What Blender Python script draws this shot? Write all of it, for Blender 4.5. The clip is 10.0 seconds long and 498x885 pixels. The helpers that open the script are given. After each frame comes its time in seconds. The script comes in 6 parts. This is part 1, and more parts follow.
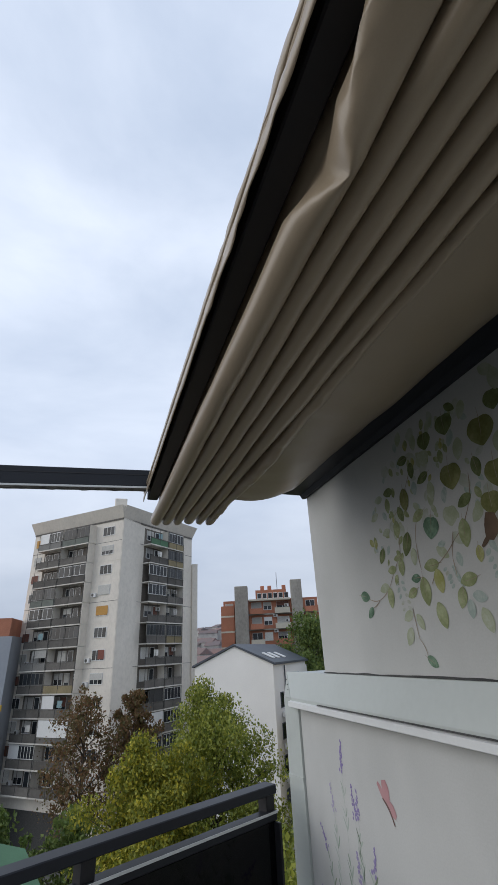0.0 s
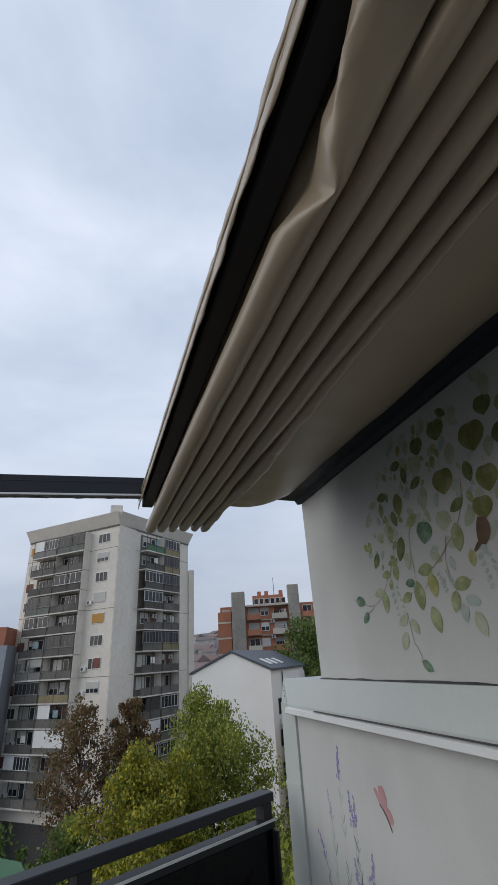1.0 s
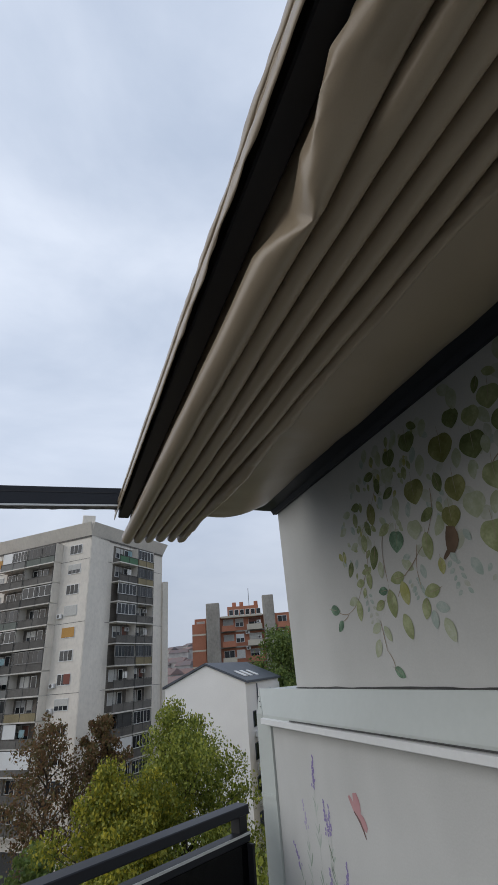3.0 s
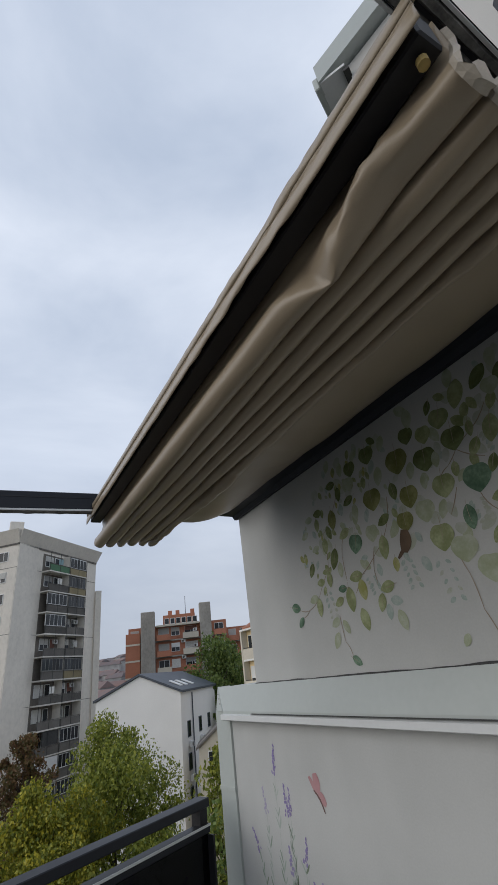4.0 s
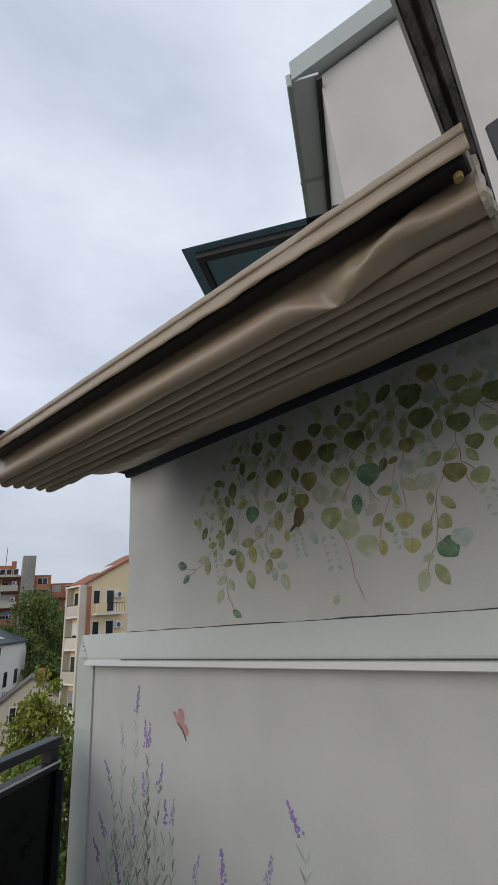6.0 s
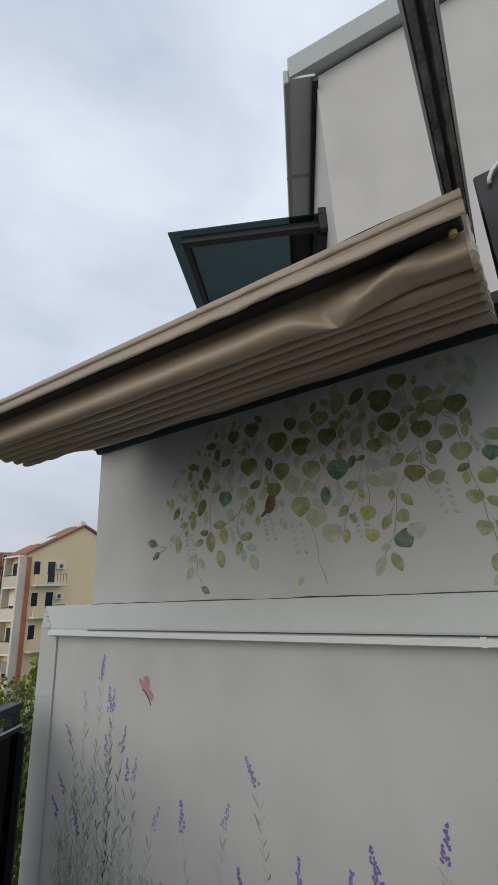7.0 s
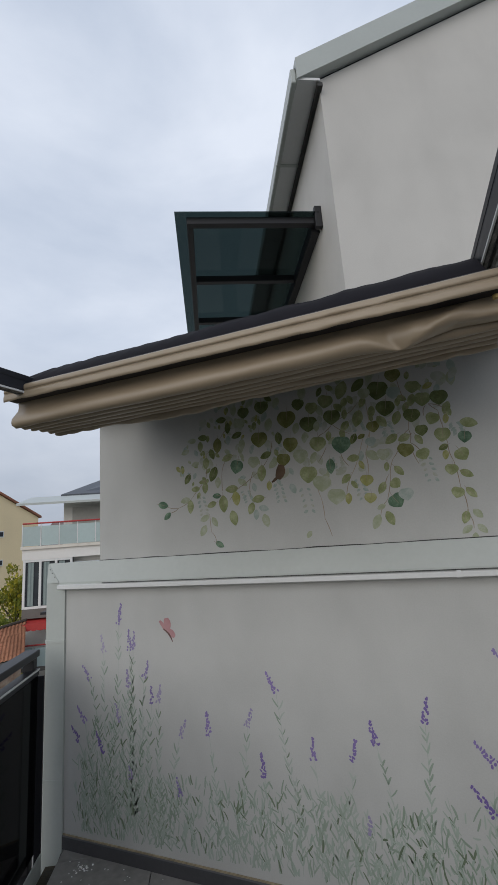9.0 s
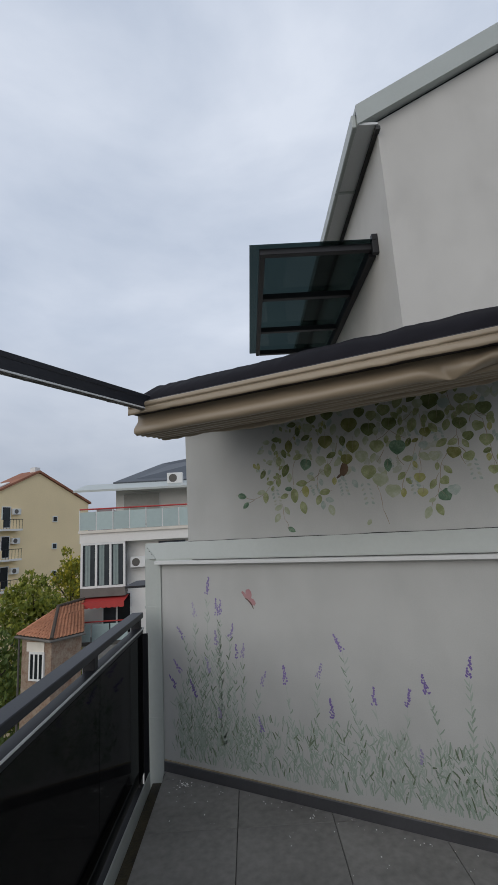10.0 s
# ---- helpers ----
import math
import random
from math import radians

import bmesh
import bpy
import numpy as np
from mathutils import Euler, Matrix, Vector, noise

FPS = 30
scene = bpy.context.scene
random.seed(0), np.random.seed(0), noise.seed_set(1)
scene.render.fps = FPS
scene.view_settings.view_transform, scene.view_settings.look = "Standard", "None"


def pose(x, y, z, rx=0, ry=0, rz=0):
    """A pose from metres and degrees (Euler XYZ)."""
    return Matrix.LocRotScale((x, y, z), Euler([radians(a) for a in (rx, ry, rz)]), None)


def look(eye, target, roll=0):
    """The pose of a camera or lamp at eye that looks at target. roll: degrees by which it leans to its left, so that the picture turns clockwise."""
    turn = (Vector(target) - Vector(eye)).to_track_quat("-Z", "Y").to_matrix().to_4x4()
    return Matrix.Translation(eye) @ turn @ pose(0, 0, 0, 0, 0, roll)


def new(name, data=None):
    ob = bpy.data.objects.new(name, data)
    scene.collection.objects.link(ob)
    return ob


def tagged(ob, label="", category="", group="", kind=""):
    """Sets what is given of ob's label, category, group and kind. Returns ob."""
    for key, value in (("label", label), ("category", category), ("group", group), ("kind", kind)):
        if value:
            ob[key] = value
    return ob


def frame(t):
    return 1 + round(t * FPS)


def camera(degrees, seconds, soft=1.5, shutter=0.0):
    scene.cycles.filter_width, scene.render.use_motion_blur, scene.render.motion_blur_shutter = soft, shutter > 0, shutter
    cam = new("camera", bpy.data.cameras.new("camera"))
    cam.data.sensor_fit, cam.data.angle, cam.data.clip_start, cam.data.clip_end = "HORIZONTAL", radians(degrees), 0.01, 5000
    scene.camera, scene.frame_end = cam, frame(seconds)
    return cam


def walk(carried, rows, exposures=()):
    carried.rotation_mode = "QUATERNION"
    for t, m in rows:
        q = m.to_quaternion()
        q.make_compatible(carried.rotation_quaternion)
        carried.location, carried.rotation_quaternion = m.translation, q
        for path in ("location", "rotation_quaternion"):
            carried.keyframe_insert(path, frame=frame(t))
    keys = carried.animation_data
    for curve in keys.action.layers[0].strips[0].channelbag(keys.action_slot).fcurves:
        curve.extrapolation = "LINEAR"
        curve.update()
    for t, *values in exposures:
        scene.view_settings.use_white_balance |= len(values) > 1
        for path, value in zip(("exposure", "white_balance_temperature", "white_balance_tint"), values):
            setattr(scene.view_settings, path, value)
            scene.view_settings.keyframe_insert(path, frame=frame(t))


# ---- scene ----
cam = camera(58.4, 10.0)
PATH = [
    (0, (2.718, -1.111, 1.809), (1.0, -0.55, 2.667), -2.9),
    (0.5, (2.723, -1.111, 1.81), (1.011, -0.543, 2.676), -3.1),
    (1, (2.732, -1.108, 1.811), (1.03, -0.53, 2.688), -3.7),
    (1.5, (2.733, -1.111, 1.808), (1.038, -0.526, 2.695), -3.9),
    (2, (2.738, -1.117, 1.807), (1.049, -0.526, 2.699), -4.1),
    (2.5, (2.745, -1.123, 1.808), (1.062, -0.523, 2.705), -4.3),
    (3, (2.755, -1.124, 1.804), (1.107, -0.447, 2.713), -5.0),
    (4.5, (2.842, -1.437, 1.747), (1.386, -0.391, 2.634), -7.8),
    (5, (2.838, -1.472, 1.741), (1.456, -0.298, 2.584), -6.9),
    (5.5, (2.792, -1.523, 1.749), (1.488, -0.217, 2.521), -5.9),
    (6, (2.764, -1.648, 1.744), (1.565, -0.218, 2.464), -4.6),
    (7.3, (2.743, -1.887, 1.769), (1.722, -0.269, 2.352), -2.8),
    (7.5, (2.697, -1.923, 1.777), (1.7, -0.278, 2.325), -3.1),
    (8, (2.548, -1.975, 1.775), (1.64, -0.259, 2.257), -4.3),
    (8.5, (2.429, -2.173, 1.777), (1.638, -0.389, 2.212), -5.0),
    (9, (2.434, -2.44, 1.782), (1.69, -0.63, 2.198), -4.2),
    (9.5, (2.458, -2.736, 1.789), (1.704, -0.927, 2.187), -3.5),
    (10, (2.453, -3.02, 1.783), (1.547, -1.277, 2.159), -3.3),
]
walk(cam, [(t, look(eye, target, roll)) for t, eye, target, roll in PATH],
     exposures=[(0, .32, 6300, 10), (.4, .16, 6300, 10), (3, .17, 6350, 10), (4.5, .10, 6450, 10), (5, .08, 6530, 10), (5.5, .28, 6600, 10), (6, .2, 6600, 10), (8, .2, 6550, 10), (9, .12, 6480, 10), (9.5, .02, 6460, 10), (10, 0, 6450, 10)])

# ---- light ----
world = bpy.data.worlds.new("overcast_sky")
scene.world = world
world.use_nodes = True
wn, wl = world.node_tree.nodes, world.node_tree.links
wn.clear()
w_out = wn.new("ShaderNodeOutputWorld")
w_bg = wn.new("ShaderNodeBackground")
w_sky = wn.new("ShaderNodeTexSky")
w_sky.sky_type, w_sky.sun_disc = "NISHITA", False
w_sky.sun_elevation, w_sky.sun_rotation = radians(16), radians(187)
w_sky.dust_density = 3.0
w_tc = wn.new("ShaderNodeTexCoord")
w_map = wn.new("ShaderNodeMapping")
w_map.inputs["Scale"].default_value = (1.0, 1.0, 2.6)
w_noise = wn.new("ShaderNodeTexNoise")
w_noise.inputs["Scale"].default_value = 1.7
w_noise.inputs["Detail"].default_value = 7.0
w_noise.inputs["Roughness"].default_value = 0.52
w_noise.inputs["Distortion"].default_value = 0.25
w_ramp = wn.new("ShaderNodeValToRGB")
w_ramp.color_ramp.elements[0].position, w_ramp.color_ramp.elements[1].position = 0.28, 0.70
w_ramp.color_ramp.elements[0].color = (4.8, 5.6, 7.0, 1)
w_ramp.color_ramp.elements[1].color = (8.1, 8.7, 9.8, 1)
w_mix = wn.new("ShaderNodeMix")
w_mix.data_type = "RGBA"
w_mix.inputs["Factor"].default_value = 0.93
wl.new(w_tc.outputs["Generated"], w_map.inputs["Vector"])
wl.new(w_map.outputs["Vector"], w_noise.inputs["Vector"])
wl.new(w_noise.outputs["Fac"], w_ramp.inputs["Fac"])
wl.new(w_sky.outputs["Color"], w_mix.inputs["A"])
wl.new(w_ramp.outputs["Color"], w_mix.inputs["B"])
w_sep = wn.new("ShaderNodeSeparateXYZ")      # the cloud sheet is greyer towards the horizon
w_rng = wn.new("ShaderNodeMapRange")
w_rng.inputs["From Max"].default_value = 0.42
w_rng.inputs["To Min"].default_value, w_rng.inputs["To Max"].default_value = 0.70, 1.03
w_mul = wn.new("ShaderNodeVectorMath")
w_mul.operation = "SCALE"
wl.new(w_tc.outputs["Generated"], w_sep.inputs["Vector"])
wl.new(w_sep.outputs["Z"], w_rng.inputs["Value"])
wl.new(w_mix.outputs["Result"], w_mul.inputs[0])
wl.new(w_rng.outputs["Result"], w_mul.inputs["Scale"])
wl.new(w_mul.outputs["Vector"], w_bg.inputs["Color"])
w_bg.inputs["Strength"].default_value = 0.09
wl.new(w_bg.outputs["Background"], w_out.inputs["Surface"])

sun = new("sun", bpy.data.lights.new("sun", "SUN"))
sun.data.energy, sun.data.angle, sun.data.color = 1.15, radians(75), (1.0, 0.93, 0.84)
sun.matrix_world = look((0, 0, 60), (3, 25, 52.5))

# ---- materials ----


def mat(name, col, rough=0.7, metal=0.0, var=0.12, scale=6.0, fine=60.0, bump=0.15, dist=0.002, col2=None, spec=0.5, rand=0.0, streak=0.0):
    """A painted or natural surface: two scales of colour variation, and fine relief."""
    m = bpy.data.materials.new(name)
    m.use_nodes = True
    n, l = m.node_tree.nodes, m.node_tree.links
    b = n["Principled BSDF"]
    b.inputs["Roughness"].default_value, b.inputs["Metallic"].default_value = rough, metal
    b.inputs["Specular IOR Level"].default_value = spec
    tc = n.new("ShaderNodeTexCoord")
    big, small = n.new("ShaderNodeTexNoise"), n.new("ShaderNodeTexNoise")
    big.inputs["Scale"].default_value, big.inputs["Detail"].default_value = scale, 5
    small.inputs["Scale"].default_value, small.inputs["Detail"].default_value = fine, 4
    mixf = n.new("ShaderNodeMath")
    mixf.operation = "MULTIPLY_ADD"
    mixf.inputs[1].default_value = 0.35
    half = n.new("ShaderNodeMath")
    half.operation = "MULTIPLY"
    half.inputs[1].default_value = 0.65
    ramp = n.new("ShaderNodeValToRGB")
    ramp.color_ramp.elements[0].position, ramp.color_ramp.elements[1].position = 0.3, 0.7
    lo = col2 if col2 else tuple(c * (1 - var) for c in col)
    hi = col if col2 else tuple(min(1, c * (1 + var)) for c in col)
    ramp.color_ramp.elements[0].color, ramp.color_ramp.elements[1].color = (*lo, 1), (*hi, 1)
    for t in (big, small):
        l.new(tc.outputs["Object"], t.inputs["Vector"])
    l.new(big.outputs["Fac"], half.inputs[0])
    l.new(small.outputs["Fac"], mixf.inputs[0])
    l.new(half.outputs[0], mixf.inputs[2])
    l.new(mixf.outputs[0], ramp.inputs["Fac"])
    last = ramp.outputs["Color"]
    if rand:
        oi, hsv, mr = n.new("ShaderNodeObjectInfo"), n.new("ShaderNodeHueSaturation"), n.new("ShaderNodeMapRange")
        mr.inputs["To Min"].default_value, mr.inputs["To Max"].default_value = 1 - rand, 1 + rand
        l.new(oi.outputs["Random"], mr.inputs["Value"])
        l.new(mr.outputs["Result"], hsv.inputs["Value"])
        l.new(last, hsv.inputs["Color"])
        last = hsv.outputs["Color"]
    if streak:                               # rain streaks and smudges
        mp, st, sm, mul = n.new("ShaderNodeMapping"), n.new("ShaderNodeTexNoise"), n.new("ShaderNodeMapRange"), n.new("ShaderNodeVectorMath")
        mp.inputs["Scale"].default_value = (2.2, 2.2, 1.3)
        st.inputs["Scale"].default_value, st.inputs["Detail"].default_value = 1.6, 6
        sm.inputs["From Min"].default_value, sm.inputs["From Max"].default_value = 0.45, 0.75
        sm.inputs["To Min"].default_value, sm.inputs["To Max"].default_value = 1.0, 1.0 - streak
        mul.operation = "SCALE"
        l.new(tc.outputs["Object"], mp.inputs["Vector"])
        l.new(mp.outputs["Vector"], st.inputs["Vector"])
        l.new(st.outputs["Fac"], sm.inputs["Value"])
        l.new(last, mul.inputs[0])
        l.new(sm.outputs["Result"], mul.inputs["Scale"])
        last = mul.outputs["Vector"]
    l.new(last, b.inputs["Base Color"])
    bp = n.new("ShaderNodeBump")
    bp.inputs["Strength"].default_value, bp.inputs["Distance"].default_value = bump, dist
    l.new(small.outputs["Fac"], bp.inputs["Height"])
    l.new(bp.outputs["Normal"], b.inputs["Normal"])
    return m


def leaf_mat(name, cols, rough=0.6):
    """Foliage: colour by leaf island, a little light through the blade."""
    m = bpy.data.materials.new(name)
    m.use_nodes = True
    n, l = m.node_tree.nodes, m.node_tree.links
    b = n["Principled BSDF"]
    b.inputs["Roughness"].default_value = rough
    geo = n.new("ShaderNodeNewGeometry")
    ramp = n.new("ShaderNodeValToRGB")
    els = ramp.color_ramp.elements
    els[0].color, els[1].color = (*cols[0], 1), (*cols[-1], 1)
    for i, c in enumerate(cols[1:-1]):
        e = els.new((i + 1) / (len(cols) - 1))
        e.color = (*c, 1)
    l.new(geo.outputs["Random Per Island"], ramp.inputs["Fac"])
    l.new(ramp.outputs["Color"], b.inputs["Base Color"])
    tr, mx = n.new("ShaderNodeBsdfTranslucent"), n.new("ShaderNodeMixShader")
    mx.inputs["Fac"].default_value = 0.3
    l.new(ramp.outputs["Color"], tr.inputs["Color"])
    l.new(b.outputs["BSDF"], mx.inputs[1])
    l.new(tr.outputs["BSDF"], mx.inputs[2])
    l.new(mx.outputs["Shader"], n["Material Output"].inputs["Surface"])
    return m


def glass_mat(name, tint, rough=0.03, clear=0.75):
    """A thin tinted pane: gloss over a see-through sheet."""
    m = bpy.data.materials.new(name)
    m.use_nodes = True
    n, l = m.node_tree.nodes, m.node_tree.links
    b = n["Principled BSDF"]
    b.inputs["Base Color"].default_value = (*tint, 1)
    b.inputs["Roughness"].default_value = rough
    tr, mx = n.new("ShaderNodeBsdfTransparent"), n.new("ShaderNodeMixShader")
    tr.inputs["Color"].default_value = (*[min(1, t * 2.2 + 0.08) for t in tint], 1)
    mx.inputs["Fac"].default_value = clear
    l.new(b.outputs["BSDF"], mx.inputs[1])
    l.new(tr.outputs["BSDF"], mx.inputs[2])
    l.new(mx.outputs["Shader"], n["Material Output"].inputs["Surface"])
    return m


M_PLASTER = mat("painted_plaster", (0.462, 0.466, 0.448), 0.85, var=0.08, scale=2.2, fine=140, bump=0.3, dist=0.0015, streak=0.07)
M_HOUSE = mat("house_render", (0.575, 0.560, 0.525), 0.9, var=0.06, scale=1.6, fine=160, bump=0.35, dist=0.002, streak=0.08)
M_CAP = mat("painted_sheet_metal", (0.435, 0.465, 0.440), 0.42, var=0.05, scale=3, fine=40, bump=0.04)
M_LIP = mat("white_sheet_metal", (0.66, 0.67, 0.66), 0.45, var=0.05, scale=3, fine=60, bump=0.05)
M_SEAL = mat("dark_sealant", (0.05, 0.05, 0.048), 0.8, var=0.4, scale=9, fine=80)
M_ALU = mat("anthracite_aluminium", (0.022, 0.024, 0.030), 0.42, var=0.12, scale=4, fine=90, bump=0.04, spec=0.25)
M_BLACK = mat("black_metal", (0.010, 0.010, 0.013), 0.55, var=0.2, scale=5, fine=90, bump=0.06)
M_FABRIC = mat("taupe_awning_fabric", (0.312, 0.250, 0.174), 0.35, var=0.07, scale=2.0, fine=420, bump=0.12, dist=0.0006)
M_BRUSH = mat("dusty_brush", (0.33, 0.32, 0.30), 0.95, scale=16, fine=120, bump=0.6, dist=0.003, col2=(0.035, 0.034, 0.034))
M_RUBBER = mat("black_membrane", (0.010, 0.009, 0.012), 0.8, var=0.25, scale=8, fine=120, spec=0.12)
M_TILE = mat("grey_stone_tile", (0.185, 0.177, 0.164), 0.58, var=0.45, scale=2.0, fine=22, bump=0.12, dist=0.001, rand=0.06)
M_JOINT = mat("tile_bed", (0.025, 0.024, 0.022), 0.9, var=0.3)
M_SKIRT = mat("skirting_tile", (0.065, 0.065, 0.07), 0.5, var=0.15, scale=5, fine=60)
M_PANEL = glass_mat("smoked_glass", (0.010, 0.0105, 0.012), 0.06, 0.62)
M_GLASS = glass_mat("green_tinted_glass", (0.045, 0.066, 0.065), 0.03, 0.85)
M_PANE = mat("window_glass", (0.030, 0.034, 0.038), 0.12, var=0.25, scale=0.8, fine=3, bump=0.0, rand=0.6, spec=0.3)
M_WHITE = mat("white_plastic", (0.72, 0.72, 0.70), 0.5, var=0.05)
M_CONCRETE = mat("weathered_concrete", (0.72, 0.67, 0.59), 0.9, streak=0.10, var=0.10, scale=0.22, fine=1.5, bump=0.1, dist=0.01)
M_CONC2 = mat("dark_balcony_concrete", (0.120, 0.112, 0.100), 0.9, var=0.3, scale=0.5, fine=3, rand=0.3)
M_BRICK = mat("red_brick", (0.42, 0.175, 0.105), 0.9, var=0.2, scale=0.5, fine=9, bump=0.3, dist=0.01)
M_WALLW = mat("white_facade", (0.78, 0.76, 0.72), 0.9, var=0.05, scale=0.3, fine=8)
M_WALLY = mat("yellow_facade", (0.86, 0.69, 0.42), 0.9, var=0.06, scale=0.3, fine=8)
M_ROOFD = mat("dark_metal_roof", (0.055, 0.065, 0.080), 0.5, var=0.15, scale=0.7, fine=9)
M_ROOFT = mat("clay_tile", (0.42, 0.185, 0.100), 0.85, var=0.38, scale=0.7, fine=9, rand=0.25)
M_SOIL = mat("town_ground", (0.11, 0.115, 0.09), 0.95, var=0.5, scale=0.05, fine=0.7, col2=(0.10, 0.10, 0.10))
M_GREENROOF = mat("green_sheet_roof", (0.07, 0.16, 0.085), 0.7, var=0.15, scale=0.8, fine=12)
M_BARK = mat("bark", (0.075, 0.060, 0.047), 0.95, var=0.3, scale=3, fine=25, bump=0.6, dist=0.02)
M_SHUT_GREY = mat("grey_plastic", (0.30, 0.30, 0.30), 0.6, var=0.1)
M_RED = mat("red_paint", (0.42, 0.035, 0.03), 0.6, var=0.1)
M_SHUT = mat("roller_shutter", (0.55, 0.54, 0.50), 0.7, var=0.15, rand=0.35)
M_LEAF_G = leaf_mat("green_leaves", [(0.090, 0.125, 0.018), (0.200, 0.240, 0.036), (0.370, 0.375, 0.055), (0.145, 0.185, 0.026)])
M_LEAF_Y = leaf_mat("yellowing_leaves", [(0.120, 0.150, 0.018), (0.270, 0.275, 0.033), (0.540, 0.450, 0.042), (0.175, 0.205, 0.025), (0.235, 0.245, 0.030)])
M_LEAF_B = leaf_mat("brown_leaves", [(0.11, 0.065, 0.030), (0.23, 0.120, 0.055), (0.16, 0.12, 0.04), (0.09, 0.085, 0.028)])
M_LEAF_D = leaf_mat("dark_leaves", [(0.07, 0.115, 0.026), (0.13, 0.19, 0.042), (0.20, 0.245, 0.058)])

# ---- mesh helpers ----


def box(bm, lo, hi, m=None, bevel=0.0):
    """Adds an upright box from lo to hi, with m applied; chamfered if bevel is given."""
    x0, y0, z0 = lo
    x1, y1, z1 = hi
    vs = [bm.verts.new(p) for p in ((x0, y0, z0), (x1, y0, z0), (x1, y1, z0), (x0, y1, z0), (x0, y0, z1), (x1, y0, z1), (x1, y1, z1), (x0, y1, z1))]
    fs = [bm.faces.new([vs[i] for i in f]) for f in ((3, 2, 1, 0), (4, 5, 6, 7), (0, 1, 5, 4), (1, 2, 6, 5), (2, 3, 7, 6), (3, 0, 4, 7))]
    if bevel:
        es = {e for f in fs for e in f.edges}
        out = bmesh.ops.bevel(bm, geom=list(es), offset=bevel, segments=1, affect="EDGES")
        vs = list({v for f in out["faces"] for v in f.verts} | {v for v in vs if v.is_valid})
    if m is not None:
        for v in vs:
            v.co = m @ v.co
    return bm


def prism(bm, pts, z0, z1):
    """Adds an upright prism over the plan pts (anticlockwise)."""
    a = [bm.verts.new((x, y, z0)) for x, y in pts]
    b = [bm.verts.new((x, y, z1)) for x, y in pts]
    bm.faces.new(b), bm.faces.new(a[::-1])
    for i in range(len(pts)):
        j = (i + 1) % len(pts)
        bm.faces.new((a[i], a[j], b[j], b[i]))
    return bm


def extrude_profile(bm, pts, a, b):
    """Adds a bar whose section pts (y, z) runs along x from a to b."""
    p = [bm.verts.new((a, y, z)) for y, z in pts]
    q = [bm.verts.new((b, y, z)) for y, z in pts]
    bm.faces.new(p), bm.faces.new(q[::-1])
    for i in range(len(pts)):
        j = (i + 1) % len(pts)
        bm.faces.new((p[j], p[i], q[i], q[j]))
    bmesh.ops.recalc_face_normals(bm, faces=bm.faces[:])
    return bm


def tube(bm, pts, rad, sides=8, ends=True):
    """Adds a round bar along pts; rad is a number or one for each point."""
    rings = []
    for i, p in enumerate(pts):
        p = Vector(p)
        d = Vector(pts[min(i + 1, len(pts) - 1)]) - Vector(pts[max(i - 1, 0)])
        q = d.normalized().to_track_quat("Z", "Y")
        r = rad[i] if isinstance(rad, (list, tuple)) else rad
        rings.append([bm.verts.new(p + q @ Vector((r * math.cos(k * 2 * math.pi / sides), r * math.sin(k * 2 * math.pi / sides), 0))) for k in range(sides)])
    for a, b in zip(rings, rings[1:]):
        for k in range(sides):
            bm.faces.new((a[k], a[(k + 1) % sides], b[(k + 1) % sides], b[k]))
    if ends:
        bm.faces.new(rings[0][::-1]), bm.faces.new(rings[-1])
    return bm


def mesh_of(name, bm, material, smooth=False):
    me = bpy.data.meshes.new(name)
    bm.to_mesh(me)
    bm.free()
    if smooth:
        me.polygons.foreach_set("use_smooth", [True] * len(me.polygons))
    me.materials.append(material)
    return me


def part(name, bm, material, parent, label="", smooth=False):
    ob = new(name, mesh_of(name, bm, material, smooth))
    ob.parent = parent
    return tagged(ob, label)


def thing(name, label, category, at=None, group="", kind=""):
    ob = new(name)
    if at is not None:
        ob.matrix_world = at
        ob.matrix_basis = at
    return tagged(ob, label, category, group, kind)


def solo(name, bm, material, label, category, group="", kind="", smooth=False):
    return tagged(new(name, mesh_of(name, bm, material, smooth)), label, category, group, kind)


def bmn():
    return bmesh.new()


# the house's grid is turned against the painted wall
GA = radians(28.0)
U = Vector((math.cos(GA), math.sin(GA), 0))
V = Vector((math.sin(GA), -math.cos(GA), 0))
GRID = Matrix.Rotation(GA, 4, "Z")          # local x along U, local -y along V


def at_grid(x, y, z=0.0):
    return Matrix.Translation((x, y, z)) @ GRID


# ---- painted wall ----
XR = 6.2                                     # the wall runs on beyond the view
bm = box(bmn(), (0.0, 0.0, -0.3), (XR, 0.26, 1.56))
wall_low = solo("wall_parapet", bm, M_PLASTER, "light grey plastered parapet wall with painted lavender", "wall", kind="structure")
bm = box(bmn(), (0.23, 0.07, 1.50), (XR, 0.36, 2.75))
wall_up = solo("wall_upper", bm, M_PLASTER, "light grey plastered upper wall with painted leaves", "wall", kind="structure")

# sloped sheet-metal cap with mitred end, lip and side cladding
cap = thing("parapet_cap", "pale grey folded sheet-metal parapet cap", "wall cap", kind="structure")
bm = bmn()
extrude_profile(bm, [(-0.045, 1.56), (-0.045, 1.575), (0.0, 1.702), (0.068, 1.697), (0.30, 1.697), (0.30, 1.56)], -0.165, XR)
for v in bm.verts:                           # mitre: the lower edge stops short of the upper edge
    if v.co.x < 0 and v.co.y < -0.01:
        v.co.x = -0.02
part("cap_sheet", bm, M_CAP, cap)
bm = bmn()
extrude_profile(bm, [(-0.052, 1.528), (-0.060, 1.532), (-0.060, 1.556), (-0.040, 1.562), (0.01, 1.562), (0.01, 1.528)], -0.025, XR)
